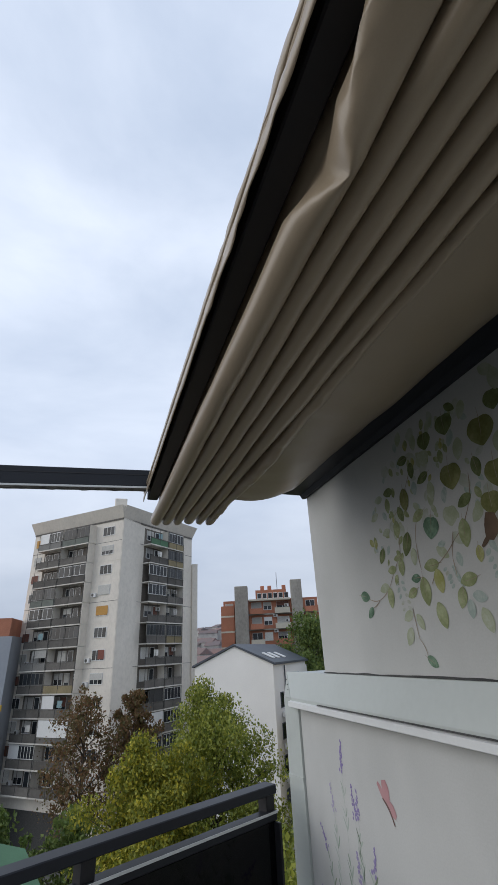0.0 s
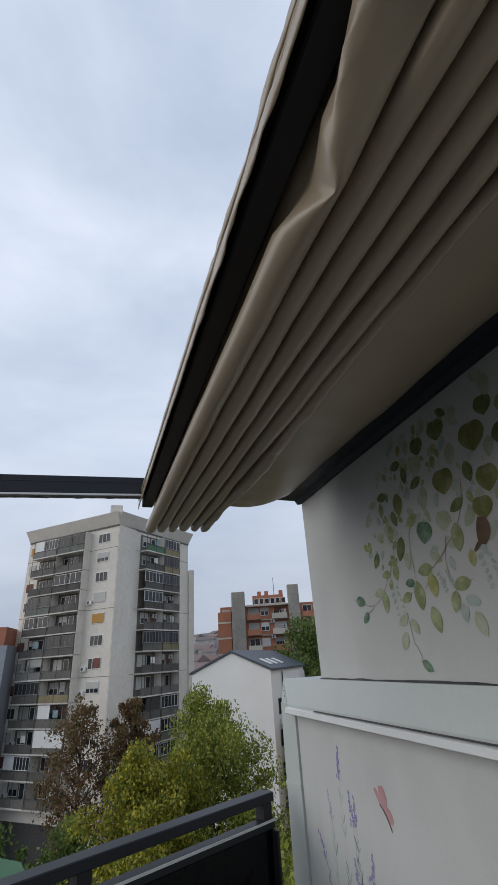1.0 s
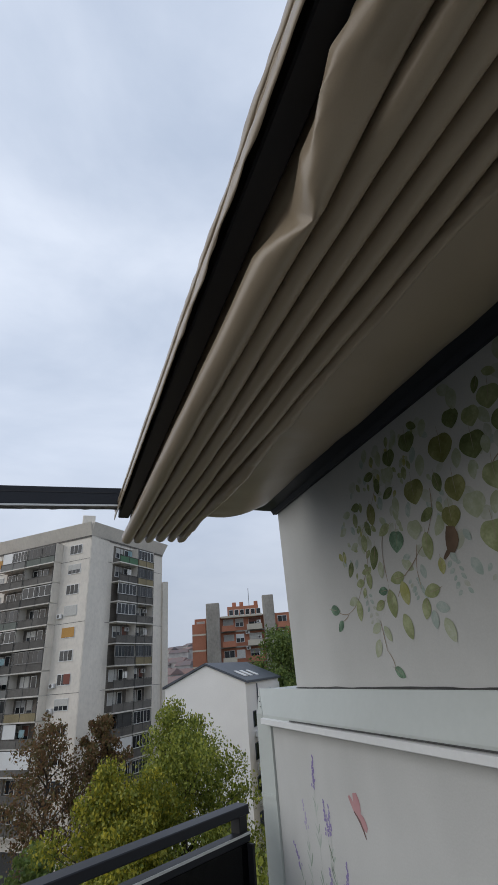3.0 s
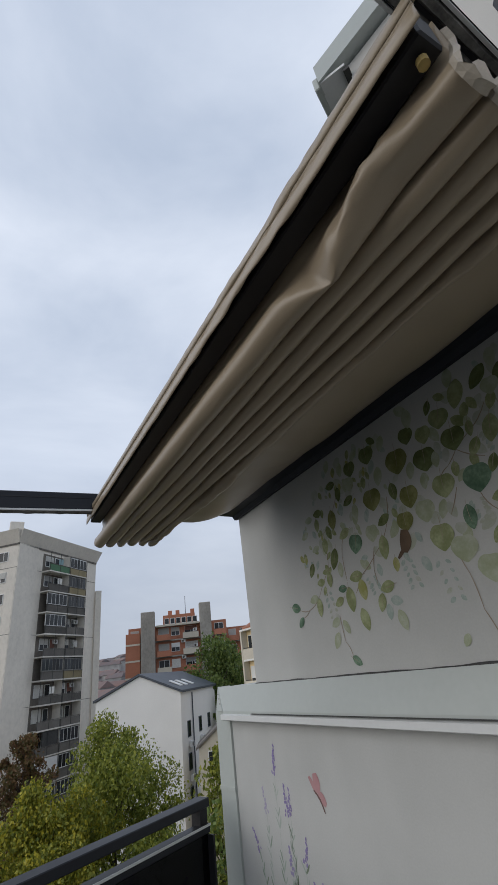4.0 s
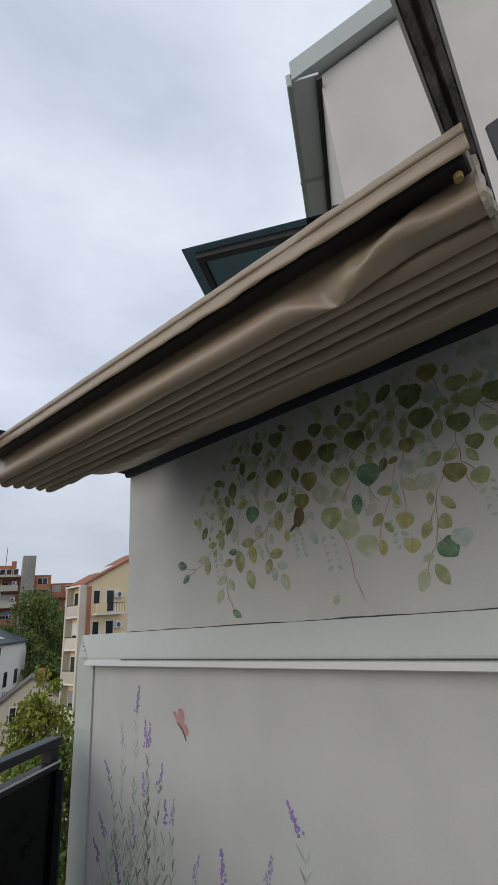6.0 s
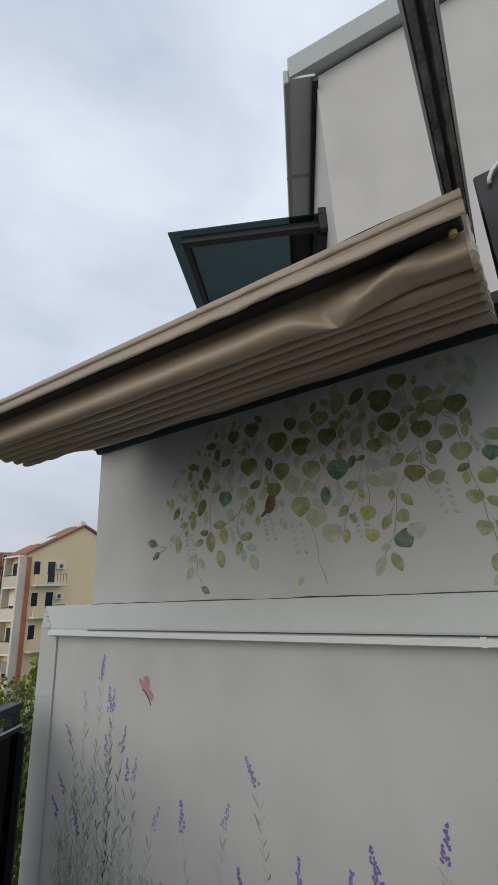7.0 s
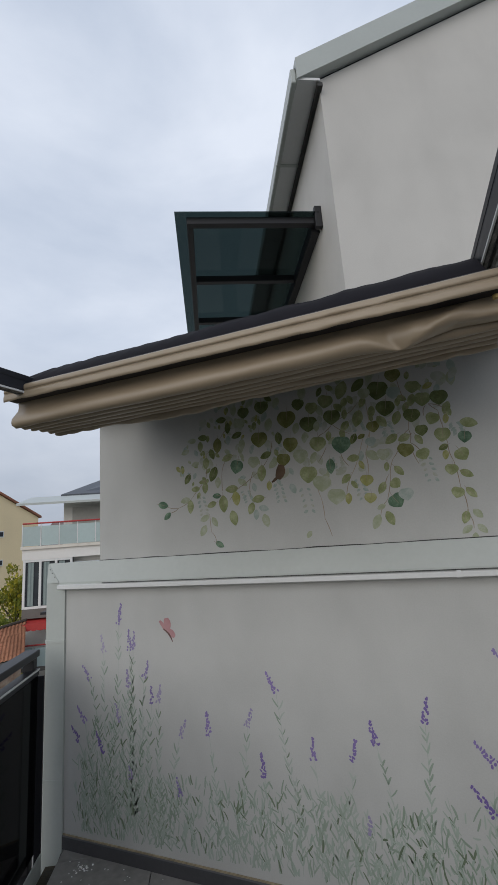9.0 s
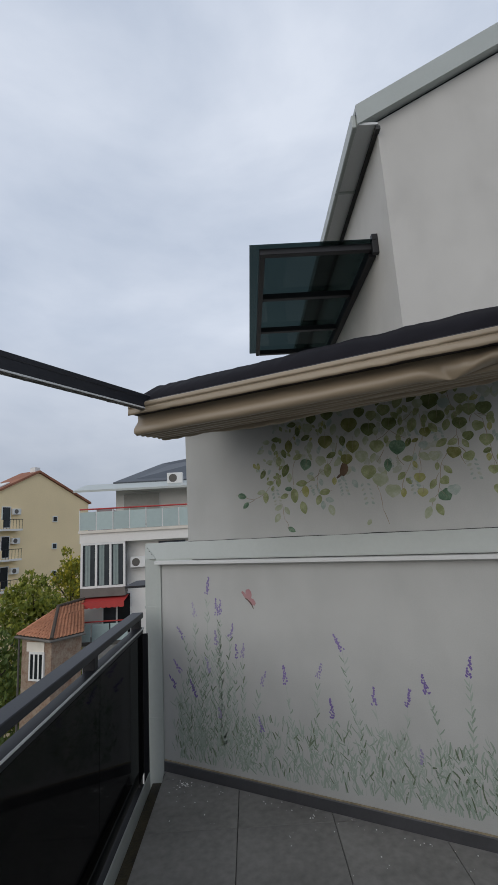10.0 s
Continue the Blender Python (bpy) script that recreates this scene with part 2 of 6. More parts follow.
part("drip_lip", bm, M_LIP, cap, "white folded drip edge")
bm = bmn()
extrude_profile(bm, [(-0.054, 1.5625), (-0.050, 1.5660), (-0.040, 1.5660), (-0.040, 1.5625)], 0.35, XR)
part("shadow_gap", bm, M_SEAL, cap, "dark open joint above the drip edge")
for xs in (2.46, 2.98):
    part("joint_clip", box(bmn(), (xs, -0.0615, 1.529), (xs + 0.02, -0.0400, 1.5625)), M_LIP, cap)
bm = bmn()
prev = None
for i in range(160):
    x = 0.235 + i * 0.036
    z = 1.6985 + 0.003 * noise.noise((x * 3, 0, 0))
    h = 0.004 + 0.006 * max(0, noise.noise((x * 7, 3, 0)) + 0.35)
    a = [bm.verts.new((x, 0.058, z)), bm.verts.new((x, 0.058, z + h * 0.4)), bm.verts.new((x, 0.069, z + h))]
    if prev:
        bm.faces.new((prev[0], a[0], a[1], prev[1])), bm.faces.new((prev[1], a[1], a[2], prev[2]))
    prev = a
part("sealant_joint", bm, M_SEAL, cap, "cracked black sealant line")

clad = thing("corner_cladding", "pale grey sheet-metal cladding on the wall's end", "wall cladding", kind="structure")
for z0, z1 in ((-0.30, 0.36), (0.362, 1.19), (1.192, 1.575)):
    bm = bmn()
    prism(bm, [(-0.148, 0.10), (-0.148, -0.030), (-0.135, -0.040), (-0.002, -0.012), (-0.002, 0.10)], z0, z1)
    bmesh.ops.recalc_face_normals(bm, faces=bm.faces[:])
    part("sheet", bm, M_CAP, clad)
bm = bmn()                                    # gusset that meets the cap's mitre
g = [bm.verts.new(p) for p in ((-0.148, -0.031, 1.574), (-0.022, -0.047, 1.574), (-0.164, -0.003, 1.7015), (-0.148, 0.08, 1.574), (-0.022, 0.08, 1.574), (-0.164, 0.08, 1.7015))]
for f in ((0, 1, 2), (3, 5, 4), (0, 2, 5, 3), (1, 4, 5, 2), (0, 3, 4, 1)):
    bm.faces.new([g[i] for i in f])
bmesh.ops.recalc_face_normals(bm, faces=bm.faces[:])
part("gusset", bm, M_CAP, clad, "riveted mitre gusset")
for f in (0.25, 0.5, 0.72):
    c = Vector((-0.024, -0.047, 1.585)).lerp(Vector((-0.160, -0.004, 1.690)), f) + Vector((-0.012, 0, 0))
    part("rivet", tube(bmn(), [c, c + Vector((0, -0.004, 0))], 0.0028, 8), M_SEAL, clad)
for z in (0.352, 1.182):
    bm = bmn()
    prism(bm, [(-0.152, 0.10), (-0.152, -0.033), (-0.135, -0.045), (0.0, -0.016), (0.0, 0.10)], z, z + 0.018)
    bmesh.ops.recalc_face_normals(bm, faces=bm.faces[:])
    part("seam", bm, M_CAP, clad)

bm = bmn()
extrude_profile(bm, [(-0.011, 0.0), (-0.011, 0.066), (-0.006, 0.072), (0.001, 0.072), (0.001, 0.0)], 0.0, XR)
skirt = solo("baseboard", bm, M_SKIRT, "dark grey tile skirting along the painted wall", "baseboard", kind="structure")
bm = bmn()
extrude_profile(bm, [(-0.007, 0.0725), (-0.004, 0.078), (0.0005, 0.080), (0.0005, 0.0725)], 0.0, XR)
trim = solo("trim", bm, mat("dirty_mortar", (0.23, 0.19, 0.12), 0.9, var=0.4, scale=12, fine=60), "yellowed mortar bead over the skirting", "trim", kind="structure")

# plain walls added unseen behind and beside the viewer: close the terrace, bounce light
M_BACK = mat("white_bounce_render", (0.76, 0.74, 0.70), 0.9, var=0.06, scale=1.2, fine=120, bump=0.3)
solo("wall_south", box(bmn(), (2.3, -5.3, -0.3), (6.2, -5.05, 1.05)), M_BACK, "plain white parapet, unseen, added behind the terrace to bounce light", "wall", kind="structure")
solo("wall_east", box(bmn(), (4.9, -5.05, -0.3), (5.15, -0.001, 2.4)), M_BACK, "plain white wall, unseen, added beside the terrace to shape the light", "wall", kind="structure")

# ---- terrace floor ----
T0, TS = Vector((0.845, -0.366, 0)), 0.592
floor = new("floor", mesh_of("floor", prism(bmn(), [(0.13, -0.22), (2.83, -5.3), (6.2, -5.3), (6.2, 0.0), (0.01, 0.0), (0.01, -0.03)], -0.20, -0.012), M_JOINT))
tagged(floor, "dark bed under the grey stone terrace tiles", "floor", kind="structure")

# ---- gutter and railing ----
R0 = Vector((-0.218, 0.030, 0))                # the railing's line at the wall
upst = thing("gutter_upstand", "grey sheet-metal upstand and dirty gutter below the railing", "gutter", at_grid(-0.10, -0.06), kind="structure")
bm = bmn()
box(bm, (0.022, -5.6, -0.30), (0.030, -0.12, 0.055))
part("upstand", bm, M_CAP, upst)
# black strip added where the gap under the railing falls into shade
part("sill", box(bmn(), (-0.20, -5.6, -0.05), (0.0215, -0.10, -0.03)), M_BLACK, upst, "black strip for the shade in the gap under the railing")
part("gutter_bed", box(bmn(), (0.031, -5.6, -0.09), (0.20, -0.05, -0.055)), mat("gutter_dirt", (0.09, 0.07, 0.035), 0.95, var=0.6, scale=8, fine=70, bump=0.6, dist=0.006, col2=(0.02, 0.02, 0.018)), upst, "gutter filled with dirt and moss")


def railing():
    th = thing("railing", "black aluminium balcony railing with smoked panels", "railing", at_grid(R0.x, R0.y))
    L, E = 5.4, 0.22                          # it ends short of the wall
    part("top_rail", box(bmn(), (-0.045, -L, 1.132), (0.045, -E, 1.174), bevel=0.004), M_ALU, th)
    part("second_rail", box(bmn(), (-0.020, -L, 1.022), (0.046, -E - 0.005, 1.062), bevel=0.003), M_ALU, th)
    # the bright reflection on the lower rail, made as a white strip
    part("rail_edge", box(bmn(), (0.0465, -L, 1.052), (0.0505, -E - 0.005, 1.0625)), M_LIP, th, "pale strip for the reflection along the lower rail")
    part("bottom_rail", box(bmn(), (-0.022, -L, 0.02), (0.022, -E - 0.02, 0.055), bevel=0.003), M_ALU, th)
    n = 5
    step = (L - E - 0.08) / n
    for i in range(n + 1):
        y = -E - 0.035 - i * step
        part("post", box(bmn(), (-0.035, y - 0.03, -0.40), (0.030, y + 0.03, 1.1325), bevel=0.003), M_BLACK, th)
        if i < n:
            part("panel", box(bmn(), (0.040, y - step + 0.02, 0.05), (0.046, y + 0.015, 1.0215)), M_PANEL, th, "smoked dark panel")
            part("mullion", box(bmn(), (-0.020, y - step * 0.5 - 0.02, 0.05), (0.020, y - step * 0.5 + 0.02, 1.0095), bevel=0.002), M_BLACK, th)
    part("end_strip", box(bmn(), (0.048, -E - 0.035, -0.3), (0.085, -E - 0.020, 1.02)), M_BLACK, th)
    return th


railing()

# ---- pergola and folded awning ----
AX0, AX1, AY = 0.545, 2.735, -0.955         # the front bar's ends and line


def pergola_rail(x, z, fall, name_label, end, half, high=0.110):
    """A guide rail through (x, -0.95, z), a little askew to the wall and falling outwards; its lower face is local z = 0."""
    th = thing("pergola_rail", name_label, "awning rail", pose(x, -0.95, z, fall, 0, 3.6), group="awning rails")
    out = -3.7
    part("beam", box(bmn(), (-half, out, 0.009), (half, end, 0.009 + high), bevel=0.003), M_ALU, th)
    part("groove", box(bmn(), (-half - 0.0015, out, high * 0.76), (half + 0.0015, end, high * 0.76 + 0.005)), M_BLACK, th)
    for xl in (-half - 0.003, half - 0.003):
        part("lip", box(bmn(), (xl, out, 0.0), (xl + 0.006, end, 0.0085)), M_LIP, th, "pale lower edge")
    for side in (-1, 1):                      # two rows of bristles with a dark slot between
        bm = bmn()
        prev = None
        for i in range(231):
            y = out + (end - out) * i / 230
            w = half * (0.36 + 0.10 * noise.noise((y * 14, side, 2)))
            c = side * half * 0.50
            d = 0.004 * noise.noise((y * 22, side, 5)) + 0.002 * noise.noise((y * 70, side, 6))
            v = [bm.verts.new(p) for p in ((c - w, y, 0.0085), (c - w * 0.6, y, -0.003 + d), (c + w * 0.6, y, -0.003 + d), (c + w, y, 0.0085))]
            if prev:
                for j in range(3):
                    bm.faces.new((prev[j], prev[j + 1], v[j + 1], v[j]))
            prev = v
        part("brush_seal", bm, M_BRUSH, th, "dusty black brush seal")
    return th


pergola_rail(0.655, 2.540, 3.2, "anthracite aluminium awning rail", 0.35, 0.021, 0.084)
pergola_rail(2.728, 2.652, 1.6, "anthracite aluminium awning rail with dusty brush seal", 0.78, 0.026)

bm = bmn()
extrude_profile(bm, [(-0.128, 2.715), (-0.128, 2.765), (0.068, 2.768), (0.068, 2.690), (0.045, 2.688), (0.030, 2.712)], 0.215, 2.95)
wall_beam = solo("wall_beam", bm, M_ALU, "black aluminium beam fixed along the wall top", "beam")


DROP, SKEW = 0.018, 0.036                    # the bar hangs lower, and lies nearer the wall, at its drive end


def fold_profile():
    """Points (y, z) of the cloth from the front bar back to the wall beam: a deep roll, tight pleats, a slack sheet."""
    pts = [(-0.896, 2.560), (-0.894, 2.526), (-0.890, 2.506), (-0.894, 2.486), (-0.910, 2.462), (-0.927, 2.438)]
    tips = [(-0.903, 2.392, 0.026), (-0.850, 2.394, 0.022), (-0.798, 2.396, 0.022), (-0.744, 2.402, 0.022), (-0.688, 2.402, 0.022), (-0.634, 2.408, 0.024)]
    for i, (y, z, r) in enumerate(tips):
        for k in range(7):
            a = math.pi + k * math.pi / 6
            pts.append((y + r * math.cos(a), z + r * (1 + 0.9 * math.sin(a))))
        if i < len(tips) - 1:
            y2, z2, r2 = tips[i + 1]
            ym = (y + r + y2 - r2) / 2
            pts += [(ym - 0.003, z + 0.075), (ym, z + 0.095), (ym + 0.003, z + 0.075)]
    pts += [(-0.590, 2.47), (-0.568, 2.520), (-0.54, 2.548)]
    for k in range(1, 9):
        t = k / 8
        pts.append((-0.54 + 0.38 * t, 2.548 + 0.078 * t - 0.035 * math.sin(math.pi * t)))
    pts += [(-0.150, 2.660), (-0.142, 2.700), (-0.135, 2.732)]
    return pts


def pinch(x, j):
    """The dent in the front roll: a sharp low point, a flat facet towards the drive end, and a second kink where it fades."""
    low = math.exp(-((j - 9) / 2.2) ** 2)
    if x < 2.40:
        dz = -0.020 * max(0.0, 1 - (2.40 - x) / 0.22) ** 2 * low
    elif x < 2.575:
        dz = (-0.020 + 0.050 * (x - 2.40) / 0.175) * low
    else:
        dz = 0.030 * max(0.0, 1 - (x - 2.575) / 0.30) * low
    h = max(0.0, (9.5 - j) / 9.5)             # 0 at the low point, 1 at the bar
    crease = 2.40 - 0.11 * h
    w = 0.012 + 0.17 * h
    dy = 0.030 * math.sin(math.pi * min(1.0, h * 1.30)) * max(0.0, 1 - abs(x - crease) / w)
    facet = 2.40 + 0.34 * h
    dy -= 0.020 * math.sin(math.pi * h) * max(0.0, 1 - abs(x - facet) / (0.02 + 0.12 * h))
    return dy, dz


def awning():
    th = thing("folded_awning", "taupe fabric awning folded in pleats under the wall beam", "awning")
    prof = fold_profile()
    n = 360
    bm = bmn()
    rows = []
    for i in range(n + 1):
        t = i / n
        x = AX0 + 0.012 + (AX1 - AX0 - 0.02) * t
        row = []
        for j, (y, z) in enumerate(prof):
            s = j / len(prof)
            back = max(0.0, min(1.0, (0.96 - s) / 0.25))
            k = 0.35 + 1.1 * s
            w = noise.noise((x * 2.1, s * 9, 0.3)) * 0.007 * k + noise.noise((x * 6.5, s * 14, 5)) * 0.0035
            dz = 0.026 * t * back - 0.008 * math.sin(math.pi * t) + w
            dy = (0.072 if j > 7 else 0.036 + 0.0045 * j) * t * back + noise.noise((x * 1.7, s * 8, 9)) * 0.009 * (0.3 + s)
            if j < 15:
                py, pz = pinch(x, j)
                dy, dz = dy + py, dz + pz
            if s > 0.72:                     # the slack sheet sags at random
                dz -= 0.012 * abs(noise.noise((x * 3.0, s * 5, 2))) + 0.012 * abs(noise.noise((x * 8.0, s * 16, 6))) * max(0.0, min(1.0, (0.90 - s) / 0.08)) + 0.02 * math.exp(-((x - 1.3) / 0.18) ** 2) * (1 if s < 0.8 else 0)
            curl = 0.010 * noise.noise((j * 0.55, 7, 0)) * max(0.0, 1 - min(t, 1 - t) / 0.02)
            row.append(bm.verts.new((x + curl, y + dy, z + dz)))
        rows.append(row)
    for a, b in zip(rows, rows[1:]):
        for j in range(len(prof) - 1):
            bm.faces.new((a[j], a[j + 1], b[j + 1], b[j]))
    cloth = part("cloth", bm, M_FABRIC, th, smooth=True)
    so = cloth.modifiers.new("thickness", "SOLIDIFY")
    so.thickness = 0.0025
    bm = bmn()
    prev = None
    for j, (y, z) in enumerate(prof[1:-4]):    # the frayed pale hem at the drive end
        d = 0.005 * noise.noise((j * 0.9, 3, 1)) + 0.003 * noise.noise((j * 2.3, 8, 1))
        yy, zz = y + (0.072 if j > 6 else 0.040 + 0.0045 * j), z + 0.026
        v = [bm.verts.new(p) for p in ((AX1 - 0.014, yy - 0.002, zz), (AX1 - 0.006, yy - 0.004 + d * 0.5, zz + 0.001), (AX1 + 0.001 + d, yy + d * 0.6, zz + d * 0.6))]
        if prev:
            bm.faces.new((prev[0], prev[1], v[1], v[0])), bm.faces.new((prev[1], prev[2], v[2], v[1]))
        prev = v
    hem = part("end_hem", bm, mat("pale_hem_tape", (0.42, 0.37, 0.30), 0.6, var=0.15, scale=20, fine=200), th, "frayed pale hem of the cloth")
    so = hem.modifiers.new("thickness", "SOLIDIFY")
    so.thickness = 0.0015
    # front bar, and the valance wrapped over it
    bm = box(bmn(), (AX0 + 0.01, AY + 0.004, 2.522), (AX1 - 0.012, AY + 0.056, 2.598), bevel=0.004)
    for v in bm.verts:
        u = (v.co.x - AX0) / (AX1 - AX0)
        v.co.z -= DROP * u
        v.co.y += SKEW * u
    part("front_bar", bm, M_BLACK, th)
    bm = bmn()
    rows = []
    for i in range(n + 1):
        t = i / n
        x = AX0 + (AX1 - AX0) * t
        low = 0.003 * noise.noise((x * 4.2, 0, 7)) + 0.003 * noise.noise((x * 13, 0, 2))
        wr = 0.35 + 0.9 * math.exp(-((x - 2.25) / 0.28) ** 2)          # the cloth is most creased near the dent
        dr, yb = -DROP * t, AY + SKEW * t
        row = []
        for q, (oy, oz) in enumerate(((0.010, 2.588), (-0.006, 2.586), (-0.011, 2.580), (-0.012, 2.569), (-0.011, 2.557), (-0.0055, 2.5535), (-0.0095, 2.550), (-0.011, 2.540), (-0.012, 2.527), (-0.011, 2.513))):
            d = 0.0040 * wr * noise.noise((x * 9 + oz * 34, oz * 16, 3)) + 0.0026 * wr * noise.noise((x * 24 - oz * 60, oz * 22, 8))
            row.append((x, yb + oy + (d if q > 1 else 0.0), oz + dr + low * (0.25 if q < 5 else 0.4 + 0.15 * (q - 5))))
        rows.append(row)
    for lo, hi in ((0, 4), (4, 6), (6, 9)):
        strip = [[bm.verts.new(p) for p in r[lo:hi + 1]] for r in rows]
        for a, b in zip(strip, strip[1:]):
            for j in range(hi - lo):
                bm.faces.new((a[j], b[j], b[j + 1], a[j + 1]))
    val = part("valance", bm, M_FABRIC, th, "pale taupe fabric valance strip", smooth=True)
    so = val.modifiers.new("thickness", "SOLIDIFY")
    so.thickness = 0.002
    part("end_plug", tube(bmn(), [(2.700, AY + SKEW + 0.03, 2.497), (2.700, AY + SKEW + 0.03, 2.484)], 0.009, 10), mat("foam_plug", (0.45, 0.33, 0.12), 0.9, var=0.3), th, "yellowed foam plug")
    bm = bmn()
    rows = []
    for i in range(181):
        t = i / 180
        x = AX0 + 0.015 + (AX1 - AX0 - 0.065) * t
        dr, sk = -DROP * t, SKEW * t
        e = 0.008 * noise.noise((x * 2, 1, 1)) + 0.006 * noise.noise((x * 7, 2, 1)) + 0.004 * noise.noise((x * 23, 2, 1))
        rows.append([bm.verts.new(p) for p in ((x, AY + sk + 0.009, 2.570 + dr), (x, AY + sk + 0.014, 2.604 + e * 0.3 + dr), (x, AY + sk + 0.12, COVER[0] + e * 0.6), (x, AY + sk + 0.25, COVER[1] + e), (x, AY + sk + 0.34, COVER[2] + e), (x, -0.30, COVER[2] + 0.01), (x, 0.0, 2.775))])
    for a, b in zip(rows, rows[1:]):
        for j in range(6):
            bm.faces.new((a[j], b[j], b[j + 1], a[j + 1]))
    part("rain_cover", bm, M_RUBBER, th, "black rain cover over the folded cloth", smooth=True)
    return th


COVER = (2.688, 2.772, 2.778)                # the cover's height over the folds


awning()

# drive box at the awning's end, with its cable
mb = thing("awning_drive_box", "black awning drive box with a white cable loop", "motor box")
part("casing", box(bmn(), (2.765, -0.62, 2.50), (3.05, -0.40, 2.86), bevel=0.006), M_BLACK, mb)
cab = []
for i in range(13):
    a = i / 12 * math.pi * 1.25
    cab.append((2.80 + 0.07 * (1 - math.cos(a)), -0.63 - 0.01 * math.sin(a), 2.80 + 0.055 * math.sin(a)))
part("cable", tube(bmn(), cab, 0.006, 6), M_WHITE, mb, "white cable loop", smooth=True)
part("bracket", box(bmn(), (2.765, -0.40, 2.70), (2.80, 0.069, 2.74)), M_BLACK, mb)

# torn cable outlet in the upper wall
ol = thing("wall_outlet", "black cable outlet with grey stub in the wall", "outlet", pose(2.765, 0.07, 1.822))
bm = bmn()
ring = []
for i in range(20):
    a = i * math.pi / 10
    r = 0.036 * (1 + 0.25 * noise.noise((math.cos(a) * 2, math.sin(a) * 2, 4)))
    ring.append([bm.verts.new((r * math.cos(a), yy, r * 1.15 * math.sin(a))) for yy in (0.0, -0.005)])
for i in range(20):
    p, q = ring[i], ring[(i + 1) % 20]
    bm.faces.new((p[0], q[0], q[1], p[1]))
bm.faces.new([r[1] for r in ring])
part("hole_edge", bm, M_SEAL, ol)
part("stub", box(bmn(), (-0.018, -0.030, -0.012), (0.020, -0.005, 0.014), bevel=0.003), M_SHUT_GREY, ol, "grey plastic stub")

# ---- the gable house above the wall ----
HC = Vector((2.10, 0.10, 0))                 # its corner, under the eave
house = thing("gable_house", "pale rendered gable house with grey metal verge and gutter", "house", at_grid(HC.x, HC.y))
# local x along the gable wall, local y back along the side wall
EZ, PITCH, HW = 4.80, math.tan(radians(30)), 3.2
bm = bmn()
g = [(0, EZ), (HW, EZ + HW * PITCH), (2 * HW, EZ), (2 * HW, 0.4), (0, 0.4)]
f = [bm.verts.new((x, 0.0, z)) for x, z in g]
b = [bm.verts.new((x, 7.0, z)) for x, z in g]
bm.faces.new(f), bm.faces.new(b[::-1])
for i in range(5):
    j = (i + 1) % 5
    bm.faces.new((f[j], f[i], b[i], b[j]))
bmesh.ops.recalc_face_normals(bm, faces=bm.faces[:])
part("wall", bm, M_HOUSE, house, "pale rough render wall")
for s in (0, 1):
    bm = bmn()
    x0, x1 = (-0.17, HW) if s == 0 else (2 * HW + 0.17, HW)
    z0, z1 = EZ - 0.17 * PITCH + 0.09, EZ + HW * PITCH + 0.09
    a = [bm.verts.new(p) for p in ((x0, -0.06, z0), (x1, -0.06, z1), (x1, 7.1, z1), (x0, 7.1, z0))]
    c = [bm.verts.new(p) for p in ((x0, -0.06, z0 + 0.06), (x1, -0.06, z1 + 0.06), (x1, 7.1, z1 + 0.06), (x0, 7.1, z0 + 0.06))]
    bm.faces.new(a), bm.faces.new(c[::-1])
    for i in range(4):
        j = (i + 1) % 4
        bm.faces.new((a[j], a[i], c[i], c[j]))
    bmesh.ops.recalc_face_normals(bm, faces=bm.faces[:])
    roof = part("roof", bm, M_ROOFD, house)
    bm = bmn()
    a = [bm.verts.new(p) for p in ((x0, -0.075, z0 - 0.07), (x1, -0.075, z1 - 0.07), (x1, -0.075, z1 + 0.15), (x0, -0.075, z0 + 0.10))]
    c = [bm.verts.new((v.co.x, 0.01, v.co.z)) for v in a]
    bm.faces.new(a), bm.faces.new(c[::-1])
    for i in range(4):
        j = (i + 1) % 4
        bm.faces.new((a[j], a[i], c[i], c[j]))
    bmesh.ops.recalc_face_normals(bm, faces=bm.faces[:])
    part("verge_board", bm, M_CAP, house, "grey sheet-metal verge")
part("soffit", box(bmn(), (-0.17, -0.06, EZ - 0.075), (-0.012, 7.1, EZ - 0.055)), M_LIP, house, "pale sheet-metal soffit")
part("soffit_shadow_joint", box(bmn(), (-0.030, -0.05, EZ - 0.105), (0.006, 7.0, EZ - 0.076)), M_SEAL, house)
bm = bmn()
box(bm, (-0.205, -0.05, EZ - 0.085), (-0.17, 7.1, EZ + 0.03), bevel=0.006)
part("gutter", bm, M_CAP, house)
for y in (0.62, 1.9, 3.2, 4.5):
    part("gutter_seam", box(bmn(), (-0.21, y, EZ - 0.089), (-0.01, y + 0.02, EZ - 0.0735)), M_CAP, house)

# glass canopy on the house's side wall
can = thing("glass_canopy", "green-tinted glass canopy with black frame on the house wall", "canopy", at_grid(HC.x, HC.y, 3.97))
part("pane", box(bmn(), (-1.03, 0.27, 0.012), (-0.02, 2.50, 0.022)), M_GLASS, can, "green-tinted glass pane")
part("front_bar", box(bmn(), (-0.95, 0.31, -0.045), (-0.02, 0.36, 0.011), bevel=0.003), M_BLACK, can)
part("side_bar", box(bmn(), (-0.95, 0.3605, -0.045), (-0.905, 2.45, 0.011), bevel=0.003), M_BLACK, can)
part("wall_bar", box(bmn(), (-0.06, 0.3605, -0.08), (0.0, 2.50, 0.011), bevel=0.003), M_BLACK, can)
for y in (1.02, 1.75, 2.40):
    part("cross_bar", box(bmn(), (-0.904, y, -0.045), (-0.061, y + 0.05, 0.011), bevel=0.003), M_BLACK, can)
